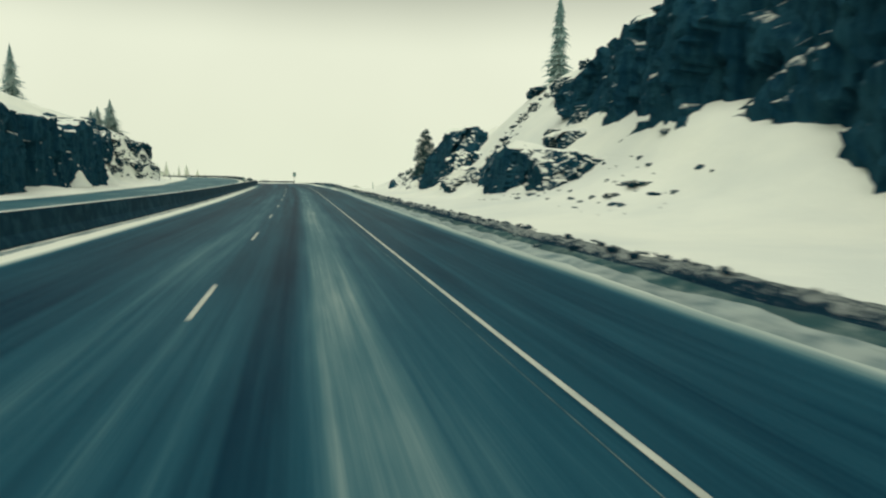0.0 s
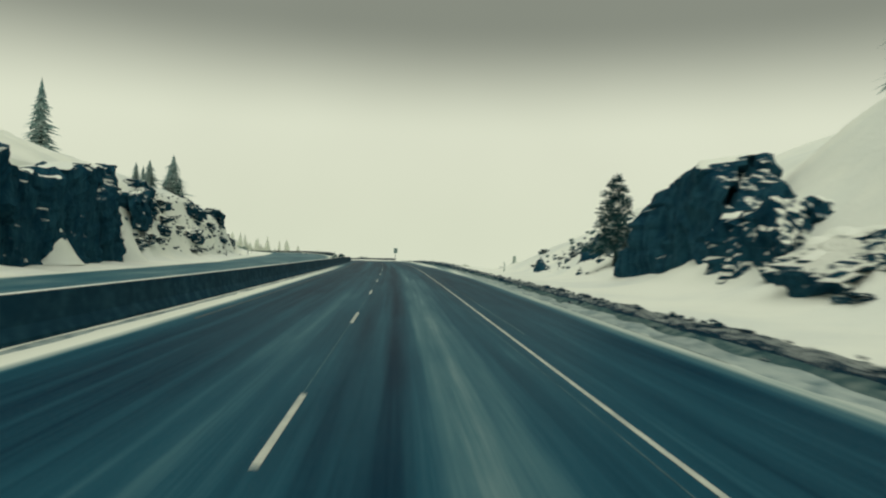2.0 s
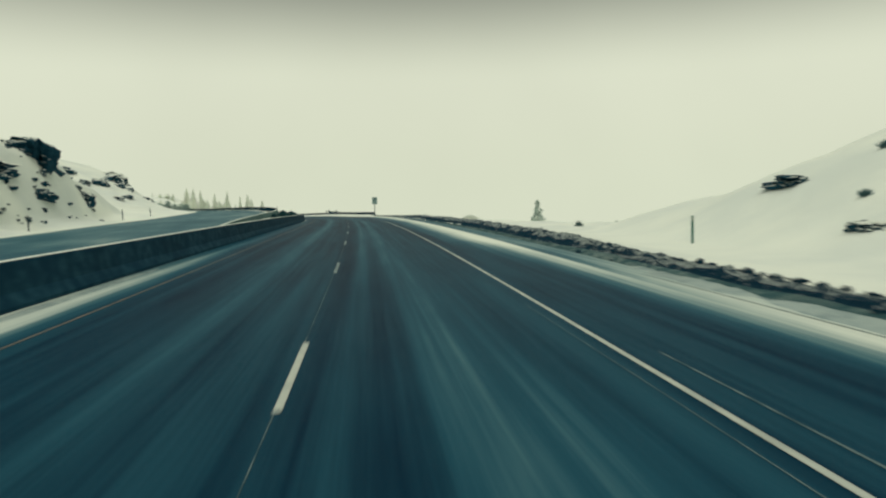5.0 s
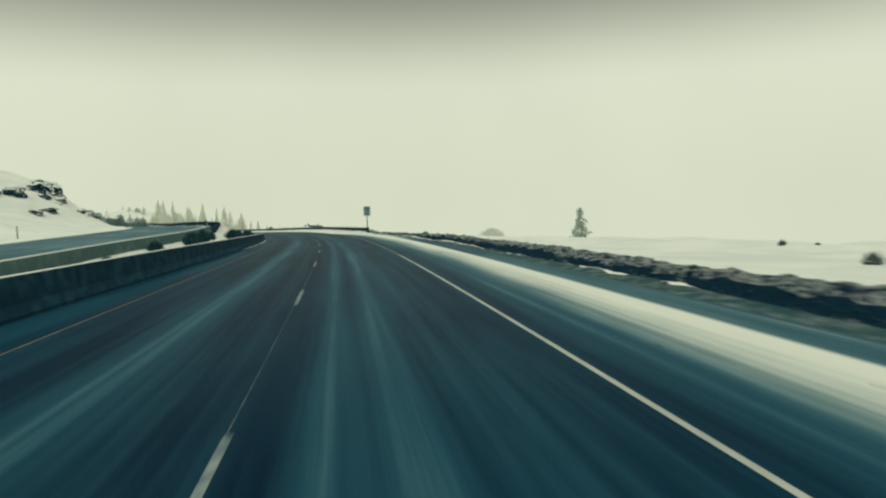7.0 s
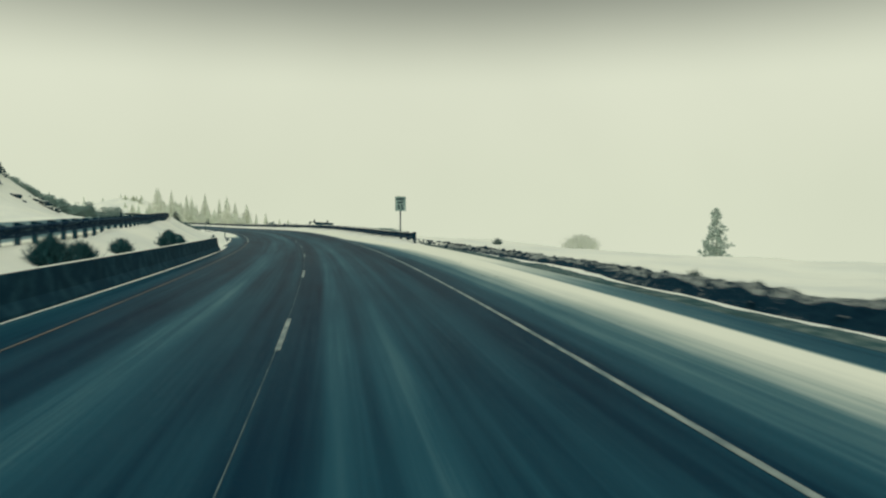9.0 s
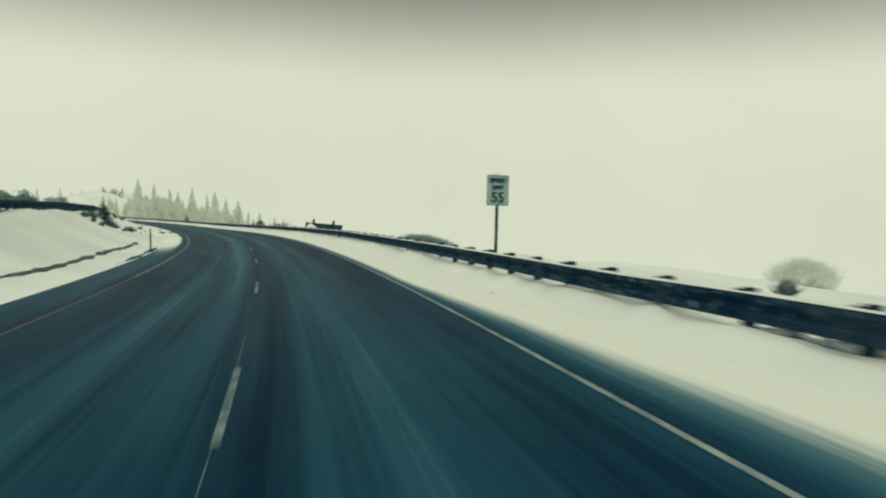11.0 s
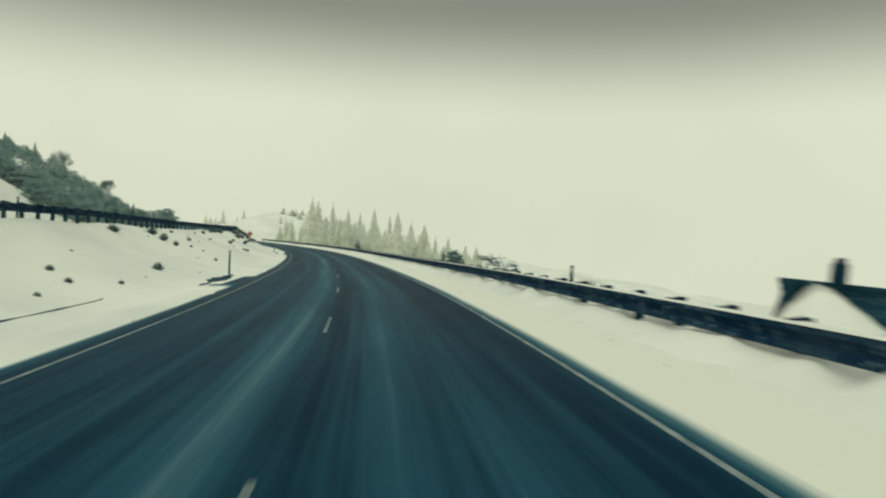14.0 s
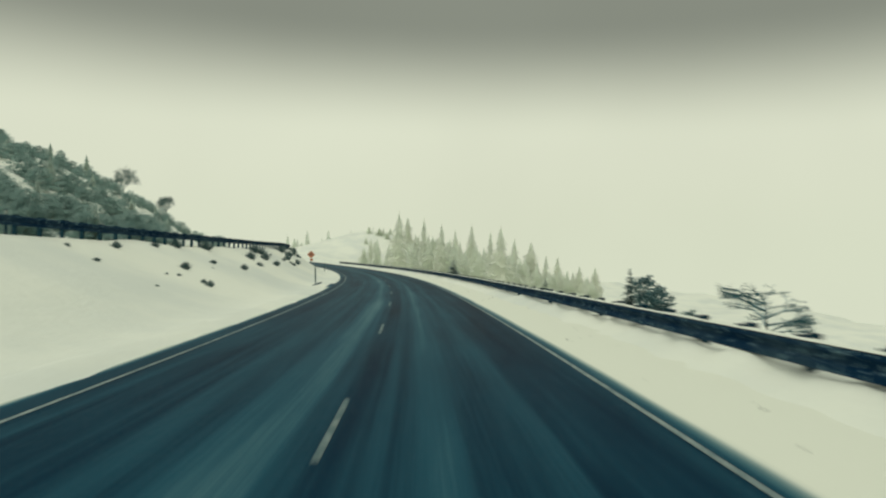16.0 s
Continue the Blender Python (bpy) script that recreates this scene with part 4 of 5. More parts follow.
for s, o, a, b, c, k in ((166.0, -30.6, 1.7, 3.4, 2.3, 4), (154.9, -29.6, 1.0, 1.9, 1.0, 1), (161.5, -28.6, 0.8, 2.0, 0.8, 2), (176, -29.4, 0.7, 1.4, 1.3, 3), (150.5, -31.2, 0.8, 1.6, 0.6, 6)):
    crag(s, o, a, b, c, k, CUT)
for s, o, a, b, c, k in ((58.2, 25.2, 1.0, 2.0, 0.75, 0), (53.6, 26.0, 0.8, 1.0, 0.55, 1), (50.9, 24.6, 0.9, 1.1, 0.6, 3), (45.6, 23.6, 1.2, 1.6, 0.65, 2), (50.5, 27.2, 0.9, 1.0, 0.8, 5)):
    crag(s, o, a, b, c, k, UPPER)
for s, o, a, b, c, k in ((18.2, 16.2, 0.5, 0.8, 0.24, 4), (18.1, 15.1, 0.3, 0.5, 0.14, 6), (20.6, 19.0, 0.25, 0.4, 0.2, 1), (44.5, 15.6, 0.6, 0.9, 0.4, 5), (47.0, 14.1, 0.4, 0.8, 0.25, 2), (38.4, 19.8, 0.7, 1.3, 0.5, 0), (36.2, 20.9, 0.7, 1.2, 0.5, 3)):
    crag(s, o, a, b, c, k, UPPER)
for s, o, a, b, c, k in ((94.9, 19.9, 0.9, 1.5, 0.5, 0), (101.0, 19.9, 0.5, 0.9, 0.35, 2), (104.8, 21.5, 0.4, 0.7, 0.35, 3), (102.0, 23.5, 0.8, 1.2, 0.4, 4), (103.6, 19.2, 0.5, 0.9, 0.4, 5)):
    crag(s, o, a, b, c, k, LOW)
for s, o, a, b, c, k in ((97.6, 19.2, 0.6, 1.2, 0.4, 6), (97.3, 20.0, 0.5, 0.9, 0.5, 1), (97.2, 18.2, 0.35, 0.6, 0.35, 0), (94.6, 17.2, 0.3, 0.5, 0.16, 3), (121.0, 21.5, 0.8, 1.4, 0.45, 2), (111.0, 17.9, 0.6, 1.0, 0.35, 5)):
    crag(s, o, a, b, c, k, LOW)
for s, o, a, b, c, k in ((298, -48.1, 2.2, 2.6, 2.0, 0), (315, -46.0, 2.1, 2.4, 2.4, 1), (294, -51.8, 1.4, 1.8, 1.3, 3), (300, -57.0, 3.0, 3.0, 2.0, 2), (251, -47.0, 1.6, 2.2, 2.1, 4), (289, -44.2, 1.3, 1.6, 1.0, 5), (294.5, -41.8, 1.2, 1.5, 0.9, 6)):
    crag(s, o, a, b, c, k, "rocks on the upper slope")
rnd = random.Random(4)
for i in range(24):
    s = rnd.triangular(110, 182, 146)
    size = rnd.choice((0.16, 0.22, 0.3, 0.42, 0.55))
    crag(s, -rnd.uniform(27.4, 32.6), size, size * rnd.uniform(1.2, 2.2), size * rnd.uniform(0.6, 1.1), i, CUT, rnd.uniform(-30, 30))
PEBBLES = [rock_shape("stones", (1.0, 1.0, 1.0), 90 + i, ROCK_BARE, 2, 12, 0.4) for i in range(5)]


def slope_stones(places, seed, label):
    """Many small stones lying in slope snow, as one heap of stuff; places: (along, off, size)."""
    r = random.Random(seed)
    verts, faces = [], []
    for i, (s, off, size) in enumerate(places):
        me = PEBBLES[i % len(PEBBLES)]
        m = on_ground(s, off, 0.1 * size, r.uniform(0, 180)) @ Matrix.Diagonal((size, size * r.uniform(1.1, 2.0), size * 0.7, 1))
        n = len(verts)
        verts += [tuple(m @ v.co) for v in me.vertices]
        faces += [[n + k for k in f.vertices] for f in me.polygons]
    return tagged(new("stones", mesh_of("stones", verts, faces, ROCK_BARE, False)), label, "stones", kind="stuff")


# stripe of rubble running up the talus, and loose stones below it
for i in range(26):
    u = rnd.random()
    size = rnd.choice((0.18, 0.25, 0.36))
    crag(48.0 + 5.5 * u + rnd.gauss(0, 1.1), 17.6 + 7.0 * u + rnd.gauss(0, 0.5), size, size * rnd.uniform(1.1, 2.0), size * 0.7, i, UPPER, rnd.uniform(-40, 40))
slope_stones([(48.0 + 5.5 * u + rnd.gauss(0, 1.4), 17.4 + 7.0 * u + rnd.gauss(0, 0.7), rnd.choice((0.07, 0.1, 0.14))) for u in np.linspace(0, 1, 60)], 1, "small dark stones scattered up the snowy talus")
slope_stones([(rnd.uniform(12, 34), rnd.uniform(13.0, 18.0), rnd.choice((0.05, 0.07, 0.1, 0.14, 0.2))) for i in range(80)], 2, "small dark stones scattered below the cliff")
slope_stones([(rnd.uniform(80, 110), rnd.uniform(16.5, 24.0), rnd.choice((0.1, 0.16, 0.24, 0.34))) for i in range(70)], 3, "small dark stones scattered on the low hillside")
slope_stones([(rnd.triangular(108, 182, 140), -rnd.uniform(27.2, 32.6), rnd.choice((0.1, 0.14, 0.2, 0.28))) for i in range(110)], 4, "small dark stones scattered on the cut slope")
for i in range(18):
    size = rnd.choice((0.4, 0.6, 0.8, 1.1))
    crag(rnd.uniform(302, 348), -rnd.uniform(33, 46), size, size * 1.3, size * 0.8, i, "rocks on the upper slope", rnd.uniform(0, 360))

# ---- trees and shrubs ----
NEEDLE = frost_material("snow_dusted_dark_needles", (0.010, 0.050, 0.062), (0.035, 0.105, 0.115), 0.4, 1.05, (0.52, 0.61, 0.58))
# far foliage lightened step by step with distance: fog haze put into the colour
NEEDLE_MID = frost_material("snowy_hazed_green_needles", (0.15, 0.27, 0.275), (0.24, 0.37, 0.36), 0.35, 1.15, (0.50, 0.58, 0.55), thin=0.4)
NEEDLE_GREY = frost_material("haze_grey_needles", (0.46, 0.56, 0.53), (0.56, 0.65, 0.60), 0.3, 1.1, (0.66, 0.72, 0.66), thin=0.7)
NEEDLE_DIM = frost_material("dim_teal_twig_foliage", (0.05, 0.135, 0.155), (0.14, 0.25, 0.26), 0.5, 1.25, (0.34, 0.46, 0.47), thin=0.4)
NEEDLE_HAZE = frost_material("haze_pale_needles", (0.84, 0.87, 0.82), (0.88, 0.91, 0.86), 0.3, 1.1, (0.89, 0.90, 0.84), thin=0.75)
NEEDLE_FAR_HAZE = frost_material("haze_white_needles", (0.86, 0.90, 0.86), (0.90, 0.93, 0.88), 0.2, 1.1, (0.9, 0.92, 0.86), thin=0.8)
# far trunks paled likewise, haze in the bark colour
BARK_HAZE = worn_material("haze_pale_bark", (0.36, 0.42, 0.36), (0.52, 0.57, 0.48), 7.0, 0.9)
TWIG = frost_material("dark_snowy_twigs", (0.010, 0.055, 0.072), (0.045, 0.125, 0.14), 0.45, 1.15, (0.34, 0.47, 0.49))


def trunk_mesh(name, high, r0, mat, lean=0.02, seed=0):
    rings, sides = 9, 8
    t = np.linspace(0, 1, rings)
    a = np.linspace(0, 2 * math.pi, sides, endpoint=False)
    r = r0 * (1 - 0.93 * t) * (1 + 0.35 * np.exp(-t * 14))
    x = r[:, None] * np.cos(a) + (lean * high * np.sin(t * 3 + seed))[:, None]
    y = r[:, None] * np.sin(a) + (lean * high * np.cos(t * 2.3 + seed) - lean * high * math.cos(seed))[:, None]
    z = np.repeat((t * high - 0.3)[:, None], sides, 1)
    return mesh_of(name, np.stack([x, y, z], -1), grid_faces(rings, sides, True), mat)


def crown_mesh(name, high, wide, seed, mat, bare=0.08, levels=34, per=9, open_=0.0, blunt=0.0):
    """Conifer crown: whorls of drooping boughs, each a spray of short needle blades."""
    rnd = random.Random(seed)
    verts, faces = [], []

    def blade(a, b, c, d):
        k = len(verts)
        verts.extend((a, b, c, d))
        faces.append([k, k + 1, k + 2, k + 3])

    for i in range(levels):
        t = (i + rnd.uniform(-.4, .4)) / levels
        t = min(max(t, 0.0), 0.995)
        z = high * (bare + (1 - bare) * t)
        env = wide * ((1 - t) ** (0.85 - 0.4 * blunt) * (0.55 + 0.45 * min(1, t * 6 + 0.3)) + 0.03)
        for j in range(max(3, int(per * (1 - 0.5 * t)))):
            if rnd.random() < open_:
                continue
            az = rnd.uniform(0, 2 * math.pi)
            reach = env * rnd.uniform(0.6, 1.12)
            droop = rnd.uniform(-0.30, 0.06) * reach + (0.35 * reach if t > 0.8 else 0)
            ca, sa = math.cos(az), math.sin(az)
            steps = 4
            for k in range(steps):
                u = (k + 0.9) / steps
                c = Vector((ca * reach * u, sa * reach * u, z + droop * u * u))
                w = (0.30 * reach * (1.15 - u) + 0.05 * high / 8 + 0.03) * rnd.uniform(0.7, 1.3)
                for side in (-1, 1):
                    out = Vector((ca * 0.6 - side * sa * 0.8, sa * 0.6 + side * ca * 0.8, rnd.uniform(-0.45, 0.2)))
                    tip = c + out * w
                    fat = Vector((ca, sa, 0.1)) * w * 0.30
                    lift = Vector((0, 0, w * rnd.uniform(0.05, 0.28)))
                    blade(c - fat, tip - fat * 0.35 - lift * 0.3, tip + fat * 0.35, c + fat + lift)
                hang = Vector((0, 0, -w * rnd.uniform(0.25, 0.7)))
                fat = Vector((ca, sa, 0)) * w * 0.32
                blade(c - fat, c - fat * 0.5 + hang, c + fat * 0.5 + hang, c + fat)
    return mesh_of(name, [tuple(v) for v in verts], faces, mat, False)


def clump_crown(name, high, wide, seed, mat, clumps=60, bare=0.22, taper=0.6, fine=1.0, blades=34, fat=0.16):
    """Open pine crown: rounded needle tufts at the ends of limbs."""
    rnd = random.Random(seed)
    verts, faces = [], []
    for i in range(clumps):
        t = (i + rnd.random()) / clumps
        z = high * (bare + (1 - bare) * t)
        env = wide * (1 - t) ** taper * (0.75 + 0.25 * math.sin(t * 23)) + 0.12
        az = i * 2.4 + rnd.uniform(-.5, .5)
        r = env * rnd.uniform(0.35, 1.0)
        c = Vector((math.cos(az) * r, math.sin(az) * r, z + rnd.uniform(-.1, .25)))
        size = (0.30 + 0.28 * (1 - t)) * rnd.uniform(0.75, 1.3) * high / 7.4 * fine
        for k in range(blades):
            d = Vector((rnd.gauss(0, 1), rnd.gauss(0, 1), rnd.gauss(0.25, 0.7))).normalized()
            side = d.orthogonal().normalized()
            side.rotate(Matrix.Rotation(rnd.uniform(0, 6.28), 3, d))
            tip = c + d * size * rnd.uniform(0.7, 1.25)
            a = c + d * size * 0.15
            n = len(verts)
            w = side * size * fat
            verts.extend((a - w * 0.6, tip - w, tip + w, a + w * 0.6))
            faces.append([n, n + 1, n + 2, n + 3])
    return mesh_of(name, [tuple(v) for v in verts], faces, mat, False)


def tier_crown(name, high, wide, seed, mat, tiers=22, spokes=15):
    """Snow-laden conifer crown: ragged drooping skirts of boughs, wide below and pointed above."""
    rnd = random.Random(seed)
    verts, faces = [], []
    for i in range(tiers):
        t = (i / (tiers - 1)) ** 0.9
        z = high * (0.03 + 0.95 * t)
        r = wide * (1 - t) ** 0.9 * rnd.uniform(0.78, 1.12) + 0.07
        step = high / tiers
        n = len(verts)
        spin = rnd.uniform(0, 6.28)
        for k in range(spokes):
            a = spin + 2 * math.pi * (k + rnd.uniform(-0.3, 0.3)) / spokes
            o = r * rnd.uniform(0.55, 1.2)
            c, s = math.cos(a), math.sin(a)
            verts.append((c * 0.12 * r, s * 0.12 * r, z + step * 1.5))
            verts.append((c * o * 0.6, s * o * 0.6, z + step * rnd.uniform(0.35, 0.7)))
            verts.append((c * o, s * o, z - step * rnd.uniform(0.0, 0.7)))
        for k in range(spokes):
            p, q = n + 3 * k, n + 3 * ((k + 1) % spokes)
            faces.append([p, q, q + 1, p + 1])
            faces.append([p + 1, q + 1, p + 2])
    return mesh_of(name, verts, faces, mat, False)


def limb_mesh(name, starts, mat, seed, depth=4, spread=0.6, up=0.25, sides=5, flat=0.0, forks=3, shrink=0.68, keep=0.72):
    """Tapered limbs that fork again and again; starts: (point, direction, length, radius)."""
    rnd = random.Random(seed)
    verts, faces = [], []

    def tube(a, b, r0, r1):
        d = (b - a).normalized()
        x = d.orthogonal().normalized()
        y = d.cross(x)
        n = len(verts)
        for p, r in ((a, r0), (b, r1)):
            for k in range(sides):
                g = 2 * math.pi * k / sides
                verts.append(p + (x * math.cos(g) + y * math.sin(g)) * r)
        for k in range(sides):
            faces.append([n + k, n + (k + 1) % sides, n + sides + (k + 1) % sides, n + sides + k])

    def grow(p, d, length, r, level):
        q = p
        for k in range(2):
            d = (d + Vector((rnd.gauss(0, .12), rnd.gauss(0, .12), rnd.gauss(0, .1) + up * 0.2))).normalized()
            e = q + d * length / 2
            tube(q, e, r, r * 0.8)
            q, r = e, r * 0.8
        if level >= depth:
            return
        for k in range(forks if level else forks + 1):
            n = d + Vector((rnd.gauss(0, spread), rnd.gauss(0, spread), rnd.gauss(0, spread * 0.6) + up))
            n.z *= 1 - flat
            grow(q if k else q - d * length * 0.2, n.normalized(), length * shrink * rnd.uniform(0.8, 1.15), r * keep, level + 1)

    for p, d, length, r in starts:
        grow(Vector(p), Vector(d).normalized(), length, r, 0)
    return mesh_of(name, [tuple(v) for v in verts], faces, mat, False)


def tuft_mesh(name, high, wide, seed, mat, count=170, fat=0.06):
    """Low shrub: many narrow twiggy blades fanning out of one foot."""
    rnd = random.Random(seed)
    verts, faces = [], []
    for i in range(count):
        az, lean = rnd.uniform(0, 6.283), rnd.uniform(0.05, 1.15)
        d = Vector((math.cos(az) * math.sin(lean) * wide, math.sin(az) * math.sin(lean) * wide, math.cos(lean) * high + 0.05))
        d *= rnd.uniform(0.45, 1.05)
        foot = Vector((rnd.gauss(0, .10) * wide, rnd.gauss(0, .10) * wide, -0.08))
        side = d.orthogonal().normalized()
        side.rotate(Matrix.Rotation(rnd.uniform(0, 6.28), 3, d.normalized()))
        w = side * fat * rnd.uniform(0.5, 1.3)
        bend = Vector((rnd.gauss(0, .1), rnd.gauss(0, .1), rnd.gauss(0, .06))) * high
        n = len(verts)
        verts.extend((foot - w * 0.3, foot + d * 0.55 + bend - w, foot + d, foot + d * 0.55 + bend + w))
        faces.append([n, n + 1, n + 2, n + 3])
    return mesh_of(name, [tuple(v) for v in verts], faces, mat, False)


def tree_thing(name, m, trunk, crown, label, group=""):
    thing = empty(name, m)
    under("trunk", trunk, thing)
    under("crown", crown, thing)
    return tagged(thing, label, "tree", group)


def sized(s, off, high, made, turn=0.0, thick=1.0):
    """Pose for a tree made as tall as `made`, grown to `high` on the ground at that place."""
    k = high / made
    return on_ground(s, off, 0.1, turn) @ Matrix.Diagonal((k * thick, k * thick, k, 1))


# open pine by the rock spire, and the conifers above the cuttings
tree_thing("pine_tree", sized(82.2, 18.0, 6.8, 7.4, 0, 1.3), trunk_mesh("trunk", 7.2, 0.16, BARK), clump_crown("crown", 7.4, 1.75, 3, NEEDLE, 64, 0.14, 0.6, 1.05, 80, 0.055), "dark open-crowned pine with clumped needles beside the rocks")
KIND = {}
for key, mat, bark in (("dark", NEEDLE, BARK), ("mid", NEEDLE_MID, BARK), ("grey", NEEDLE_GREY, BARK_HAZE), ("snow_haze", NEEDLE_HAZE, BARK_HAZE), ("far_haze", NEEDLE_FAR_HAZE, BARK_HAZE)):
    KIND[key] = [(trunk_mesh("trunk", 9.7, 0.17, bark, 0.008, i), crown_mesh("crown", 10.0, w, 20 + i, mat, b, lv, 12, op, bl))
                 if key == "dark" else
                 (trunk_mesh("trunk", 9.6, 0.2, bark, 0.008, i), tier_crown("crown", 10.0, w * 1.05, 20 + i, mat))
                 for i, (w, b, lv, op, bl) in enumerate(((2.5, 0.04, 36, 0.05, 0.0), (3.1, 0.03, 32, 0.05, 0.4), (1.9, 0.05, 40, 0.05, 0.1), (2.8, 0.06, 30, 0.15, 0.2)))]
# hillside thicket lightened partway towards the fog, haze in its colour
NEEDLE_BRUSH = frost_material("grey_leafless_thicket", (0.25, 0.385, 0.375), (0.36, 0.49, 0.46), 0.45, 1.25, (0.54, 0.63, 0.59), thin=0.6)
KIND["brush"] = [(trunk_mesh("trunk", 8.0, 0.16, BARK_HAZE, 0.02, i), clump_crown("crown", 10.0, w, 120 + i, NEEDLE_BRUSH, 240, 0.0, 0.42, 0.75, 22, 0.09)) for i, w in enumerate((3.4, 4.0, 2.9, 3.7))]
# all but the dark kind carry distance haze in their tone
WORD = {"brush": "haze-coloured grey leafless rounded tree", "grey": "haze-coloured grey snow-laden conifer", "dark": "dark snow-dusted conifer", "mid": "haze-coloured grey-green snow-laden conifer", "snow_haze": "pale haze-coloured conifer", "far_haze": "almost white haze-coloured conifer"}


def conifer(s, off, high, key, k, where, group="", thick=1.0):
    t, c = KIND[key][k % 4]
    return tree_thing("conifer", sized(s, off, high, 10.0, (s * 53) % 360, thick), t, c, WORD[key] + " " + where, group)


for s, o, h, key, k in ((154, -35.6, 7.2, "mid", 1), (151, -35.4, 4.6, "mid", 3), (156.5, -35.2, 4.2, "mid", 0), (137.5, -34.6, 4.2, "mid", 1), (134.5, -34.6, 3.0, "mid", 2), (129.5, -34, 2.6, "mid", 0),
                        (130, -46.9, 9.5, "mid", 2), (166, -40, 4.0, "snow_haze", 1)):
    conifer(s, o, h, key, k, "above the rock cutting", "conifers above the cutting", 1.45)
conifer(65.8, 30.0, 11.0, "mid", 2, "at the top of the slope", "")
# lone conifer in the field; distance haze is put into its needle colour
tree_thing("conifer", on_ground(243.3, 49.2, 0.1), trunk_mesh("trunk", 5.4, 0.2, BARK_HAZE), clump_crown("crown", 6.2, 2.3, 14, NEEDLE_GREY, 160, 0.0, 0.78, 1.0, 13, 0.15), "haze-coloured grey-green conifer standing alone in the snow field")

# far wood beyond the bend on the falling side, the hillside over the upper carriageway, the knoll
def wood(count, turn0, turn1, near, far, crest, keys, where, group, thick, seed, every, low=(0.28, 0.78)):
    """Trees over a slope, spread round the camera's last place and sized to fit its view, one in `every` tall; crest:
    height of the wood's top against the turn.
    """
    rnd = random.Random(seed)
    for i in range(count):
        a = turn0 + (turn1 - turn0) * (i + rnd.random()) / count
        d = rnd.uniform(near, far)
        x, y = -30.7 - d * math.sin(radians(a)), 316.5 + d * math.cos(radians(a))
        g = drop(x, y)
        top = np.interp(a, [c[0] for c in crest], [c[1] for c in crest]) * d / 250.0
        tall = i % every == 0
        high = (top - g) * (rnd.uniform(0.85, 1.05) if tall else rnd.uniform(*low))
        high = min(max(high, 3.0), 36.0)
        key = keys[0] if tall else keys[1]
        t, c = KIND[key][i % 4]
        k = high / 10.0
        w = k ** 0.75 * thick * (0.7 if tall else rnd.uniform(0.95, 1.45))
        m = pose(x, y, g - 0.2, 0, 0, i * 77 % 360) @ Matrix.Diagonal((w, w, k, 1))
        tree_thing("broadleaf_tree" if key == "brush" else "conifer", m, t, c, WORD[key] + " " + where, group)


def far_conifer(turn, d, top, thick, k, key="snow_haze"):
    """A single tall conifer of the far wood, placed and sized under that turn to fit the camera's last view."""
    x, y = -30.7 - d * math.sin(radians(turn)), 316.5 + d * math.cos(radians(turn))
    g = drop(x, y)
    s = max(top * d / 250.0 - g, 4.0) / 10.0
    t, c = KIND[key][k % 4]
    return tree_thing("conifer", pose(x, y, g - 0.2, 0, 0, k * 67) @ Matrix.Diagonal((s ** 0.75 * thick, s ** 0.75 * thick, s, 1)), t, c, "tall pointed " + WORD[key] + " in the far wood beyond the bend", "far wood")


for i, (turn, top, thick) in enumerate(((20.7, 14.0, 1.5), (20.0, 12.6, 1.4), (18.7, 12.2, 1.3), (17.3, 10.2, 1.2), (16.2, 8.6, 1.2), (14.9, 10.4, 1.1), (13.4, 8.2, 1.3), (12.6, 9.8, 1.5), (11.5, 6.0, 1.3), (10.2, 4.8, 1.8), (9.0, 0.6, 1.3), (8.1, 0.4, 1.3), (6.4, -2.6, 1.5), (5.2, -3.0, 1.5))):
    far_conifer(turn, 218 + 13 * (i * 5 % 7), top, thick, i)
wood(84, 5.0, 23.6, 225, 300, ((5, -6.5), (7, -4.5), (9, -3.0), (11, 0.5), (13, 2.0), (15, 4.0), (18, 6.5), (20, 7.5), (24, 4.0)), ("snow_haze", "far_haze"), "low in the far wood beyond the bend", "far wood", 1.5, 8, 4, (0.72, 1.0))
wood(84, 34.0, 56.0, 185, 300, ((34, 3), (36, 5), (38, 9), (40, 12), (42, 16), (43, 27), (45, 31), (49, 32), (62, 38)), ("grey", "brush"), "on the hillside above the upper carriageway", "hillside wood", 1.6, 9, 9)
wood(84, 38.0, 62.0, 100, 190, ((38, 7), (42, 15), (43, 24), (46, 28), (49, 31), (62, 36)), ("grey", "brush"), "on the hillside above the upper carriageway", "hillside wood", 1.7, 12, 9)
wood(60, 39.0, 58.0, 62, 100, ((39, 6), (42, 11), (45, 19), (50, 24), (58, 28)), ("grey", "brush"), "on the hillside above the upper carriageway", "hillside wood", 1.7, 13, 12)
wood(18, 22.5, 30.0, 330, 400, ((21, 10), (24, 9), (27, 8.5), (34, 2)), ("far_haze", "far_haze"), "on the knoll past the bend", "knoll conifers", 1.6, 10, 4)


def bare_tree(s, off, high, seed, mat, bark, label, spread=0.55):
    thing = empty("bare_tree", on_ground(s, off, 0.1, seed * 40))
    under("trunk", trunk_mesh("trunk", high * 0.45, 0.03 * high, bark, 0.02, seed), thing)
    starts = [((0, 0, high * f), (math.cos(a), math.sin(a), 1.5), high * 0.2, 0.012 * high) for f, a in ((0.22, 0.3), (0.28, 2.3), (0.32, 4.4), (0.38, 1.2), (0.42, 3.4), (0.42, 5.5))]
    under("crown", limb_mesh("crown", starts, mat, seed, 5, spread, 0.22, 3, 0.0, 4, 0.74, 0.84), thing)
    return tagged(thing, label, "tree")


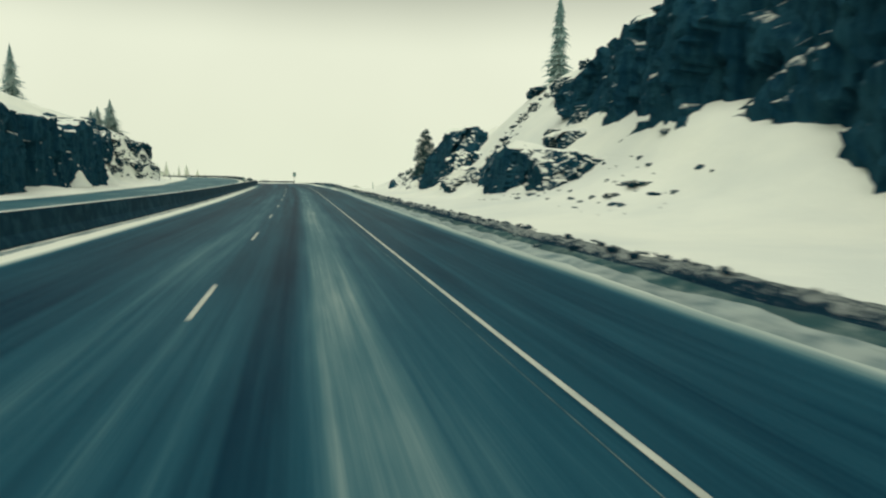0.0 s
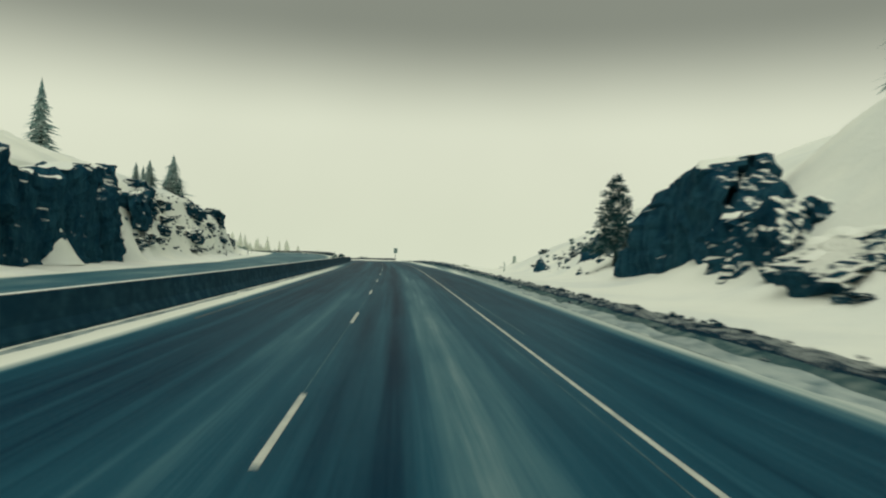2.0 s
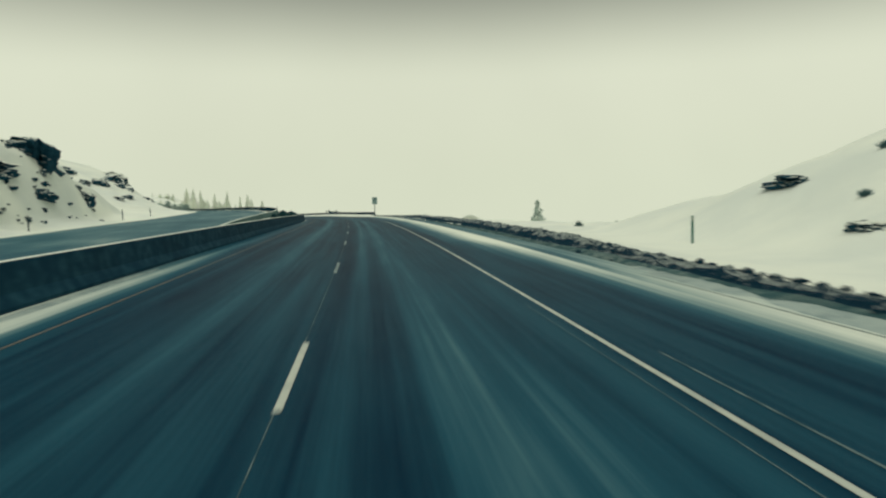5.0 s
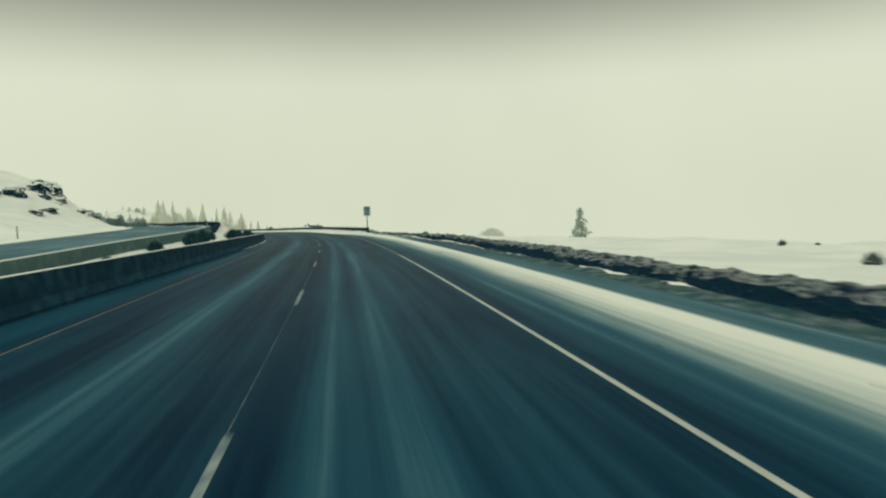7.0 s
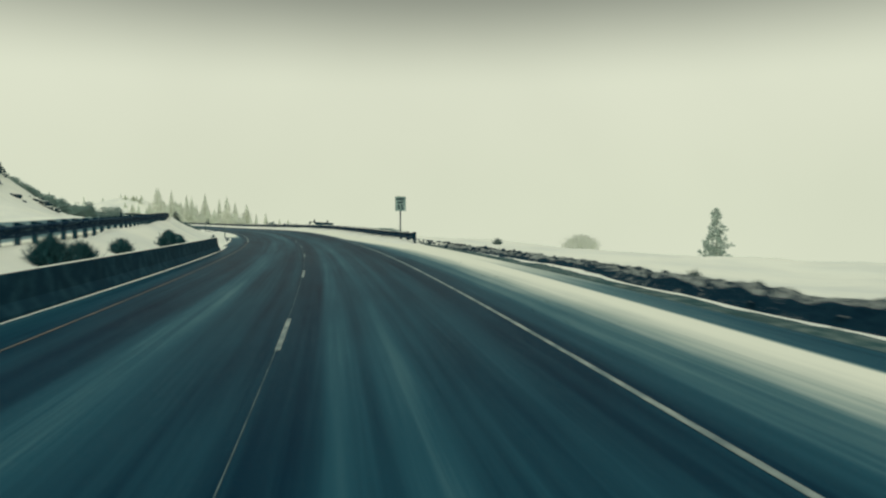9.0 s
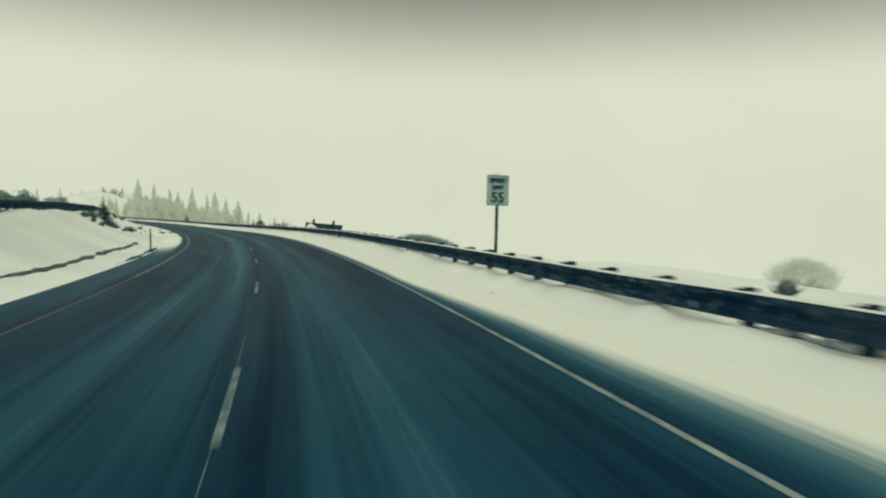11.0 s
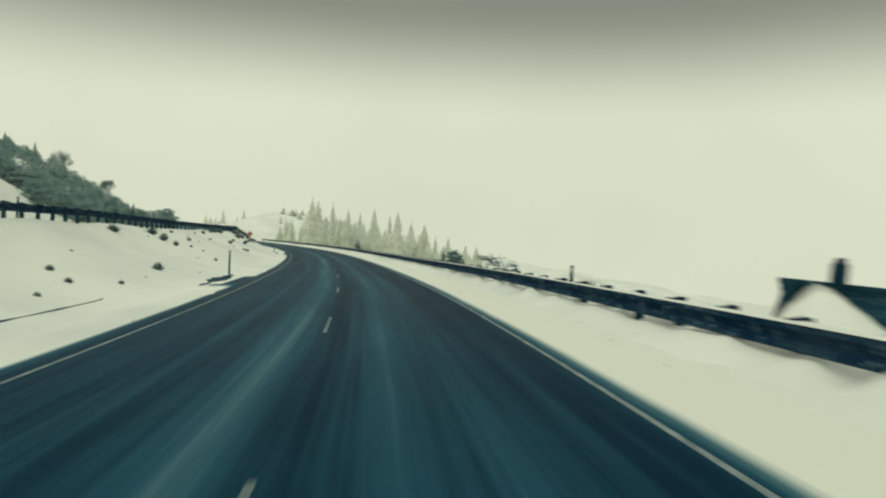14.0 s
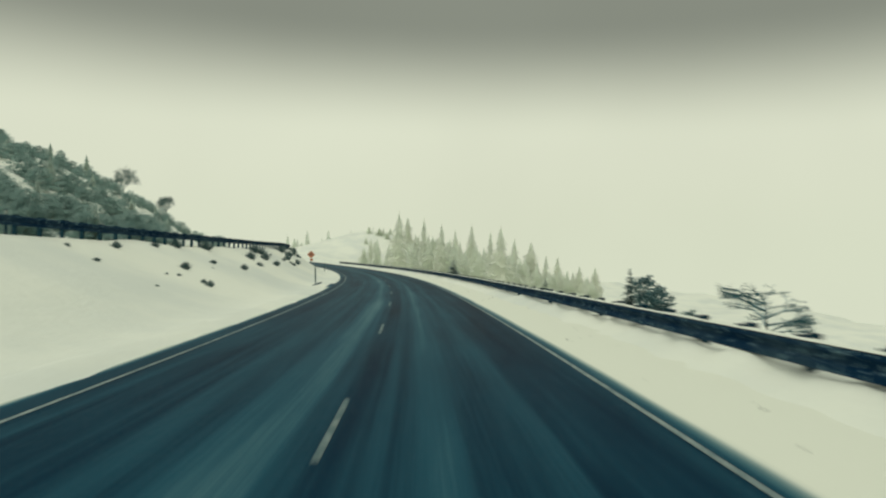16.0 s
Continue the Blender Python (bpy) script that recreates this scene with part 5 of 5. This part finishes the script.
# bark of the far bare trees, greyed to carry the fog's haze
BARK_GREY = worn_material("haze_grey_bark", (0.12, 0.195, 0.195), (0.22, 0.30, 0.29), 7.0, 0.9)
bare_tree(600, -56, 11.2, 3, BARK_GREY, BARK_GREY, "large leafless round-crowned tree in haze-grey")
bare_tree(545, -40, 7.6, 4, BARK_GREY, BARK_GREY, "leafless spreading tree in haze-grey")

# wide flat-limbed tree and bushy trees below the guardrail
flat_tree = empty("spreading_tree", on_ground(357.0, 20.1, 0.1, 0, 1.12))
under("trunk", trunk_mesh("trunk", 5.2, 0.17, BARK, 0.03, 1), flat_tree)
under("crown", limb_mesh("crown", [((0, 0, 3.7 + 0.34 * (i % 5)), (math.cos(i * 1.05), math.sin(i * 1.05), 0.18 + 0.08 * (i % 5)), 1.0, 0.06) for i in range(13)], TWIG, 6, 4, 0.5, 0.05, 3, 0.62, 4, 0.64, 0.78), flat_tree)
tagged(flat_tree, "wide flat-limbed snowy tree growing below the guardrail", "tree")
for s, o, h, k, th in ((437.3, 15.1, 5.2, 1, 1.3), (390, 16, 4.4, 2, 1.2), (362.5, 14.5, 4.9, 2, 1.1), (299.4, 23.2, 3.4, 1, 1.2)):
    conifer(s, o, h, "dark", k, "just below the guardrail", "conifers below the guardrail", th)

THICK = clump_crown("crown", 5.4, 1.9, 77, NEEDLE_DIM, 150, 0.0, 0.55, 1.0, 36, 0.07)
for s, o, k in ((365.5, 16.6, 0.98), (362.0, 16.2, 0.84), (360.2, 17.3, 0.72)):
    tree_thing("conifer", on_ground(s, o, 0.1, s, k) @ Matrix.Diagonal((1.4, 1.4, 0.95, 1)), trunk_mesh("trunk", 4.8, 0.15, BARK), THICK, "ragged teal bushy tree just below the guardrail", "conifers below the guardrail")
TWIG_SNOWY = frost_material("snow_caught_twigs", (0.035, 0.085, 0.095), (0.11, 0.175, 0.175), 0.1, 0.75, (0.58, 0.64, 0.60))
TUFTS = [tuft_mesh("shrub", h, w, 70 + i, TWIG_SNOWY, n, f) for i, (h, w, n, f) in enumerate(((0.9, 0.8, 420, 0.026), (0.6, 0.8, 360, 0.026), (1.0, 0.8, 420, 0.024), (0.45, 0.5, 260, 0.022)))]
TUFT_PALE = [tuft_mesh("shrub", 0.8, 1.0, 80, NEEDLE_DIM, 480, 0.028), tuft_mesh("shrub", 0.6, 0.9, 81, NEEDLE_DIM, 420, 0.026)]


ROUND = [tuft_mesh("shrub", h, w, 90 + i, (TWIG, NEEDLE_DIM)[i], 1500, 0.03) for i, (h, w) in enumerate(((1.25, 1.0), (1.0, 1.0)))]


def shrub(s, off, size, k, group, label="dark snow-caught sagebrush clump", pale=False, dense=False):
    ob = new("shrub", TUFT_PALE[k % 2] if pale else ROUND[k % 2] if dense else TUFTS[k % 4])
    ob.matrix_world = on_ground(s, off, 0.03, (s * 71) % 360, size)
    return tagged(ob, label, "shrub", group)


for s, o, z in ((171.3, -7.2, 1.35), (177, -7.5, 1.3), (163, -7.4, 0.9), (192.5, -7.2, 1.5), (194.5, -7.0, 1.3), (209.5, -6.9, 1.45), (211.5, -6.8, 1.2), (201, -7.3, 1.1), (183, -7.8, 0.9), (214, -7.2, 1.0), (218, -8.2, 0.8), (155, -7.2, 0.6)):
    shrub(s, o, z * 0.58, 0, "median sagebrush", "rounded dark sagebrush in the median snow", False, True)
tree_thing("juniper_bush", sized(295.7, -12.2, 2.2, 10.0, 30, 1.9), KIND["dark"][1][0], KIND["dark"][1][1], "small ragged dark juniper on the snowy bank")
BANK = "sagebrush on the snowy bank"
for i, (s, o, z) in enumerate(((278.4, -12.3, .7), (284.6, -12.8, .55), (287.5, -12.5, .9), (282.5, -9.5, .8), (277.4, -11.5, .5), (276.3, -10.8, .6), (293.8, -13.2, .5), (302.2, -10.2, .6), (311.6, -8.7, .5), (320, -13.2, .8), (327, -11.8, .6))):
    shrub(s, o, z, i, BANK)
for i, (s, o, z) in enumerate(((285.8, -11.1, 1.0), (284.4, -10.5, .9), (288.4, -9.3, .8))):
    shrub(s, o, z, i, BANK, "pale twiggy sagebrush bent over in the bank snow", True)
for i, (s, o, z) in enumerate(((328.1, -12.8, .9), (328.5, -12.1, .6), (327.2, -11.0, .55), (334, -13.1, .6), (338, -13.4, .4), (332, -10.8, .45), (337, -11.8, .5), (350, -13.3, .6), (354.7, -13.1, .6), (360, -13, .7), (364, -13, .9), (353, -10.2, .4))):
    shrub(s, o, z * 0.75, i, BANK)
for i, (s, o, z) in enumerate(((357, -10.5, .5), (364, -10.8, .5), (371.5, -13.0, .8), (376, -10, .9), (368, -9.7, .5), (388.5, -11.8, 1.2), (387, -12.1, .9), (396, -9.3, .9), (354, -8.5, .4), (349, -11.7, .35), (326.4, -8.2, .25), (315.5, -7.4, .2))):
    shrub(s, o, z, i, BANK)
rnd = random.Random(31)
for i in range(16):
    s = rnd.uniform(296, 376)
    shrub(s, -rnd.uniform(8.0, 12.6), rnd.choice((0.14, 0.2, 0.26)), i, BANK)
for i in range(34):
    s = rnd.uniform(376, 446)
    shrub(s, -rnd.uniform(9.2, 12.2), rnd.choice((0.4, 0.6, 0.8)), i, BANK)
# field bush paled in colour to stand in for haze
BUSH = tuft_mesh("crown", 2.9, 2.4, 41, NEEDLE_HAZE, 2600, 0.06)
HEDGE = tuft_mesh("crown", 2.8, 2.6, 43, NEEDLE_BRUSH, 3200, 0.045)
round_bush = empty("round_bush", on_ground(249.4, 35.1, 0.1) @ Matrix.Diagonal((1.2, 1.2, 0.78, 1)))
under("crown", BUSH, round_bush)
under("stem", trunk_mesh("stem", 1.6, 0.1, BARK_HAZE), round_bush)
tagged(round_bush, "rounded pale haze-coloured bush in the snow field", "bush")
for s, o, k in ((288.4, 21.6, 1.08), (286.6, 20.8, 0.9), (290.2, 20.9, 0.98), (284.9, 21.8, 0.84), (291.8, 21.8, 0.8), (289.0, 23.2, 1.1), (286.4, 23.0, 0.92), (293.2, 20.2, 0.5), (283.6, 20.6, 0.5)):
    bush = empty("round_bush", on_ground(s, o, 0.1, s * 9, k) @ Matrix.Diagonal((1.15, 1.15, 0.72, 1)))
    under("crown", HEDGE, bush)
    under("stem", trunk_mesh("stem", 1.6, 0.1, BARK_HAZE), bush)
    tagged(bush, "feathery teal-grey leafless bush growing below the guardrail", "bush")
for s, o, z in ((281.5, 19.5, 1.2), (278, 17.0, 1.0), (292, 14.5, 1.0)):
    shrub(s, o, z, int(s), "shrubs in the snow field", "rounded grey-green shrub dusted with snow", True)
for s, o, z in ((106, 21, 1.0), (109, 24, 1.2), (112, 22.5, 1.0), (115, 26, 1.3), (104, 25, 1.1), (118, 24, 1.0), (110, 28, 1.4), (121, 27, 1.1), (100, 23.5, 1.0), (114, 20, 0.8)):
    shrub(s, o, z * 0.55, int(s), "shrubs on the low hillside", "rounded grey-green shrub dusted with snow", True)
for s, o, z in ((300, 9.0, 1.1), (232, 18, 0.8), (178.8, 35.6, 0.6), (177.3, 37.5, 0.45), (152.9, 21.2, 0.7), (186.5, 9.7, 0.4), (185.4, 9.9, 0.32), (184, 9.8, 0.36), (182.6, 9.6, 0.28), (181, 9.9, 0.34), (256, 11.5, 0.8), (262, 10.5, 0.7), (351.5, 13.0, 1.5)):
    shrub(s, o, z, int(s), "shrubs by the shoulder", "low dark twiggy shrub poking through snow")

# ---- signs, markers and the plank panel ----
def bar(bm, w, h, x, z, y=-0.012):
    box_bm(bm, (w, 0.006, h), (x, y, z), 0.0)


def text_mesh(name, body, size, mat):
    cu = bpy.data.curves.new(name, "FONT")
    cu.body, cu.size, cu.extrude, cu.align_x, cu.align_y, cu.offset = body, size, 0.004, "CENTER", "CENTER", 0.018
    tmp = bpy.data.objects.new(name, cu)
    me = bpy.data.meshes.new_from_object(tmp)
    bpy.data.objects.remove(tmp)
    me.materials.clear()
    me.materials.append(mat)
    return me


def speed_sign(s, off):
    x, y, z = lane(s, off)
    g = drop(float(x), float(y))
    top = float(lane(s, off, 4.2)[2]) - g
    thing = tagged(empty("speed_sign", pose(float(x), float(y), g, 0, 0, heading(s) - 2)), "pale rectangular speed sign with dark numerals on one post", "road sign")
    bm = bmesh.new()
    box_bm(bm, (0.13, 0.13, top + 0.45), (0, 0.08, (top - 0.35) / 2), 0.01)
    part("post", bm, TIMBER_DARK, thing)
    bm = bmesh.new()
    box_bm(bm, (1.12, 0.012, 1.5), (0, 0, top - 0.75), 0.0)
    face = part("panel", bm, SIGN_FACE, thing)
    for word, size, up in (("SPEED", 0.30, 0.28), ("LIMIT", 0.27, 0.62)):
        row = under("lettering", text_mesh("lettering", word, size, INK), face)
        row.matrix_local = pose(0, -0.016, top - up, 90, 0, 0)
    bm = bmesh.new()
    for w, h, px, pz in ((1.06, 0.02, 0, top - 0.03), (1.06, 0.02, 0, top - 1.47), (0.02, 1.44, -0.53, top - 0.75), (0.02, 1.44, 0.53, top - 0.75)):
        bar(bm, w, h, px, pz)
    part("border", bm, INK, face)
    num = under("numerals", text_mesh("numerals", "55", 0.70, INK), face, "large dark numerals")
    num.matrix_local = pose(0, -0.016, top - 1.12, 90, 0, 0)
    bm = bmesh.new()
    box_bm(bm, (0.5, 0.10, 0.07), (-0.1, 0.02, top + 0.03), 0.03)
    part("snow_cap", bm, SNOW, thing, "small cap of snow on the sign")
    return thing


speed_sign(244.2, 11.55)


def delineator(s, off, high, mat, label, group):
    thing = tagged(empty("delineator_post", on_ground(s, off, 0.05) @ pose(0, 0, 0, 0, 2 * math.sin(s), 0)), label, "marker post", group)
    bm = bmesh.new()
    box_bm(bm, (0.11, 0.035, high + 0.3), (0, 0, (high - 0.3) / 2), 0.008)
    part("post", bm, mat, thing)
    bm = bmesh.new()
    box_bm(bm, (0.085, 0.012, 0.16), (0, -0.024, high - 0.14), 0.004)
    part("reflector", bm, REFLECT, thing, "pale reflector plate")
    return thing


for s, o in ((263.0, -6.2), (317.2, -6.1), (382.1, -6.2), (430, -6.3)):
    delineator(s, o, 1.42, GRIT, "slim grey roadside marker post in the verge snow", "verge marker posts")
delineator(297.5, 7.5, 1.25, TIMBER_DARK, "slim dark marker post standing behind the guardrail", "")
GREEN = worn_material("dull_green_marker_plastic", (0.02, 0.11, 0.09), (0.05, 0.16, 0.13), 5.0, 0.6)
delineator(119.3, 15.6, 1.3, GREEN, "dull green marker post behind the snow ridge", "")
for s, o in ((190.2, -9.0), (226, -12.5), (206, -28.5), (180, -26.5), (150, -25.5), (315, -16.5), (352, -16.8)):
    delineator(s, o, 1.35, TIMBER_DARK, "slim dark marker post beside the upper carriageway", "upper marker posts")


PANEL_AT = at(285.8, 9.4, -0.14, -18) @ pose(0, 0, 0, 0, 3.6, 0)


def plank_panel():
    """Low weathered plank wall on two stout posts, half drifted over."""
    thing = tagged(empty("plank_panel", PANEL_AT), "low dark weathered plank panel on two posts, half buried in snow", "plank panel")
    for i in range(7):
        bm = bmesh.new()
        w = 3.86 - 0.05 * (i % 2) - 0.09 * (6 - i)
        box_bm(bm, (w, 0.06, 0.198), (0.02 * ((i * 3) % 4), 0.0, 0.22 + i * 0.2), 0.012)
        part("plank", bm, PLANK, thing)
    for px in (-1.05, 1.0):
        bm = bmesh.new()
        box_bm(bm, (0.22, 0.2, 2.5), (px, -0.14, 0.62), 0.02)
        box_bm(bm, (0.16, 0.16, 0.12), (px, -0.14, 1.90), 0.05)
        part("post", bm, TIMBER_DARK, thing)
    bm = bmesh.new()
    box_bm(bm, (0.2, 0.14, 1.5), (-1.88, -0.06, 0.75), 0.02, pose(0, 0, 0, 0, 12, 0))
    part("end_board", bm, TIMBER_DARK, thing)
    bm = bmesh.new()
    box_bm(bm, (3.86, 0.14, 0.1), (0.0, -0.05, 1.49), 0.02)
    part("top_board", bm, TIMBER_DARK, thing)
    return thing


plank_panel()


def drift_heap():
    """Snow blown against the panel, peaked near one end and running out along the planks."""
    x = np.linspace(-2.5, 1.6, 42)
    y = np.linspace(0.0, 1.0, 14)
    X, Y = np.meshgrid(x, y, indexing="ij")
    ridge = np.interp(X, (-2.5, -2.1, -1.8, -1.4, -1.0, -0.3, 0.6, 1.6), (0.0, 0.35, 0.85, 1.2, 1.0, 0.6, 0.25, 0.0))
    q = np.stack([X, Y * 1.6, 0 * X], -1)
    Z = ridge * (1 - Y) ** 1.25 * (1 + 0.12 * fbm(q.reshape(-1, 3), 1.4, 4).reshape(X.shape)) + 0.30 - 0.5 * Y
    co = np.stack([X, -0.30 - 1.9 * Y, Z], -1).reshape(-1, 3)
    back = np.stack([x, 0 * x - 0.02, Z[:, 0]], -1)
    co = np.concatenate([co, back])
    faces = grid_faces(len(x), len(y)).tolist()
    n = len(x) * len(y)
    faces += [[i * len(y), n + i, n + i + 1, (i + 1) * len(y)] for i in range(len(x) - 1)]
    me = mesh_of("snow_drift", co, faces, SNOW)
    if sum(f.normal.z for f in me.polygons) < 0:
        me.flip_normals()
    ob = new("snow_drift", me)
    ob.matrix_world = PANEL_AT
    return tagged(ob, "smooth heap of drifted snow against the plank panel", "snow drift")


drift_heap()


def warning_sign(s, off):
    x, y, _ = lane(s, off)
    g = drop(float(x), float(y))
    top = float(lane(s, off, 3.3)[2]) - g
    thing = tagged(empty("warning_sign", pose(float(x), float(y), g, 0, 0, heading(s))), "faded orange diamond warning sign on a dark post", "road sign")
    bm = bmesh.new()
    box_bm(bm, (0.1, 0.1, top), (0, 0.06, top / 2 - 0.35), 0.01)
    part("post", bm, TIMBER_DARK, thing)
    bm = bmesh.new()
    box_bm(bm, (0.92, 0.012, 0.92), (0, 0, top - 0.65), 0.0, pose(0, 0, 0, 0, 45, 0))
    face = part("panel", bm, ORANGE, thing)
    bm = bmesh.new()
    bar(bm, 0.5, 0.09, 0, top - 0.55)
    bar(bm, 0.6, 0.09, 0, top - 0.72)
    part("lettering", bm, TIMBER_DARK, face, "two dark rows of lettering too small to read")
    bm = bmesh.new()
    box_bm(bm, (0.5, 0.012, 0.35), (0.1, 0, top - 1.5), 0.0)
    part("plate", bm, ORANGE, thing, "small orange plate under the diamond")
    return thing


warning_sign(443.8, -8.1)


def sign_frame(s, off):
    thing = tagged(empty("sign_frame", on_ground(s, off, 0.2, 10)), "bare pale steel sign frame of four uprights", "sign frame")
    for px, h in ((-0.95, 3.0), (-0.5, 3.8), (0.5, 3.8), (0.95, 2.9)):
        bm = bmesh.new()
        box_bm(bm, (0.1, 0.1, h), (px, 0, h / 2), 0.01)
        part("upright", bm, SIGN_FACE, thing)
    bm = bmesh.new()
    box_bm(bm, (1.1, 0.08, 0.1), (0, 0, 3.74), 0.01)
    part("crossbar", bm, SIGN_FACE, thing)
    return thing


sign_frame(396, -29.5)


# ---- loose stones thrown onto the shoulder snow ----
def shoulder_stones(count, seed):
    rnd = random.Random(seed)
    verts, faces = [], []
    for i in range(count):
        s = rnd.uniform(120, 440)
        off = rnd.uniform(4.3, 5.9) if rnd.random() < 0.8 else rnd.uniform(-5.2, -4.4)
        if off < 0 and s < 270:
            continue
        c = lane(s, off, 0.01)
        r = rnd.uniform(0.01, 0.026)
        n = len(verts)
        for k in range(5):
            a = k * 1.2566 + rnd.uniform(-.3, .3)
            verts.append((c[0] + r * math.cos(a) * rnd.uniform(.7, 1.3), c[1] + r * math.sin(a) * rnd.uniform(.7, 1.3), c[2] - 0.015))
        verts.append((c[0], c[1], c[2] + r * rnd.uniform(0.5, 1.0)))
        faces += [[n + k, n + (k + 1) % 5, n + 5] for k in range(5)]
    me = mesh_of("stones", verts, faces, BARK, False)
    return tagged(new("stones", me), "loose dark stones scattered on the shoulder snow", "stones", kind="stuff")


shoulder_stones(230, 17)
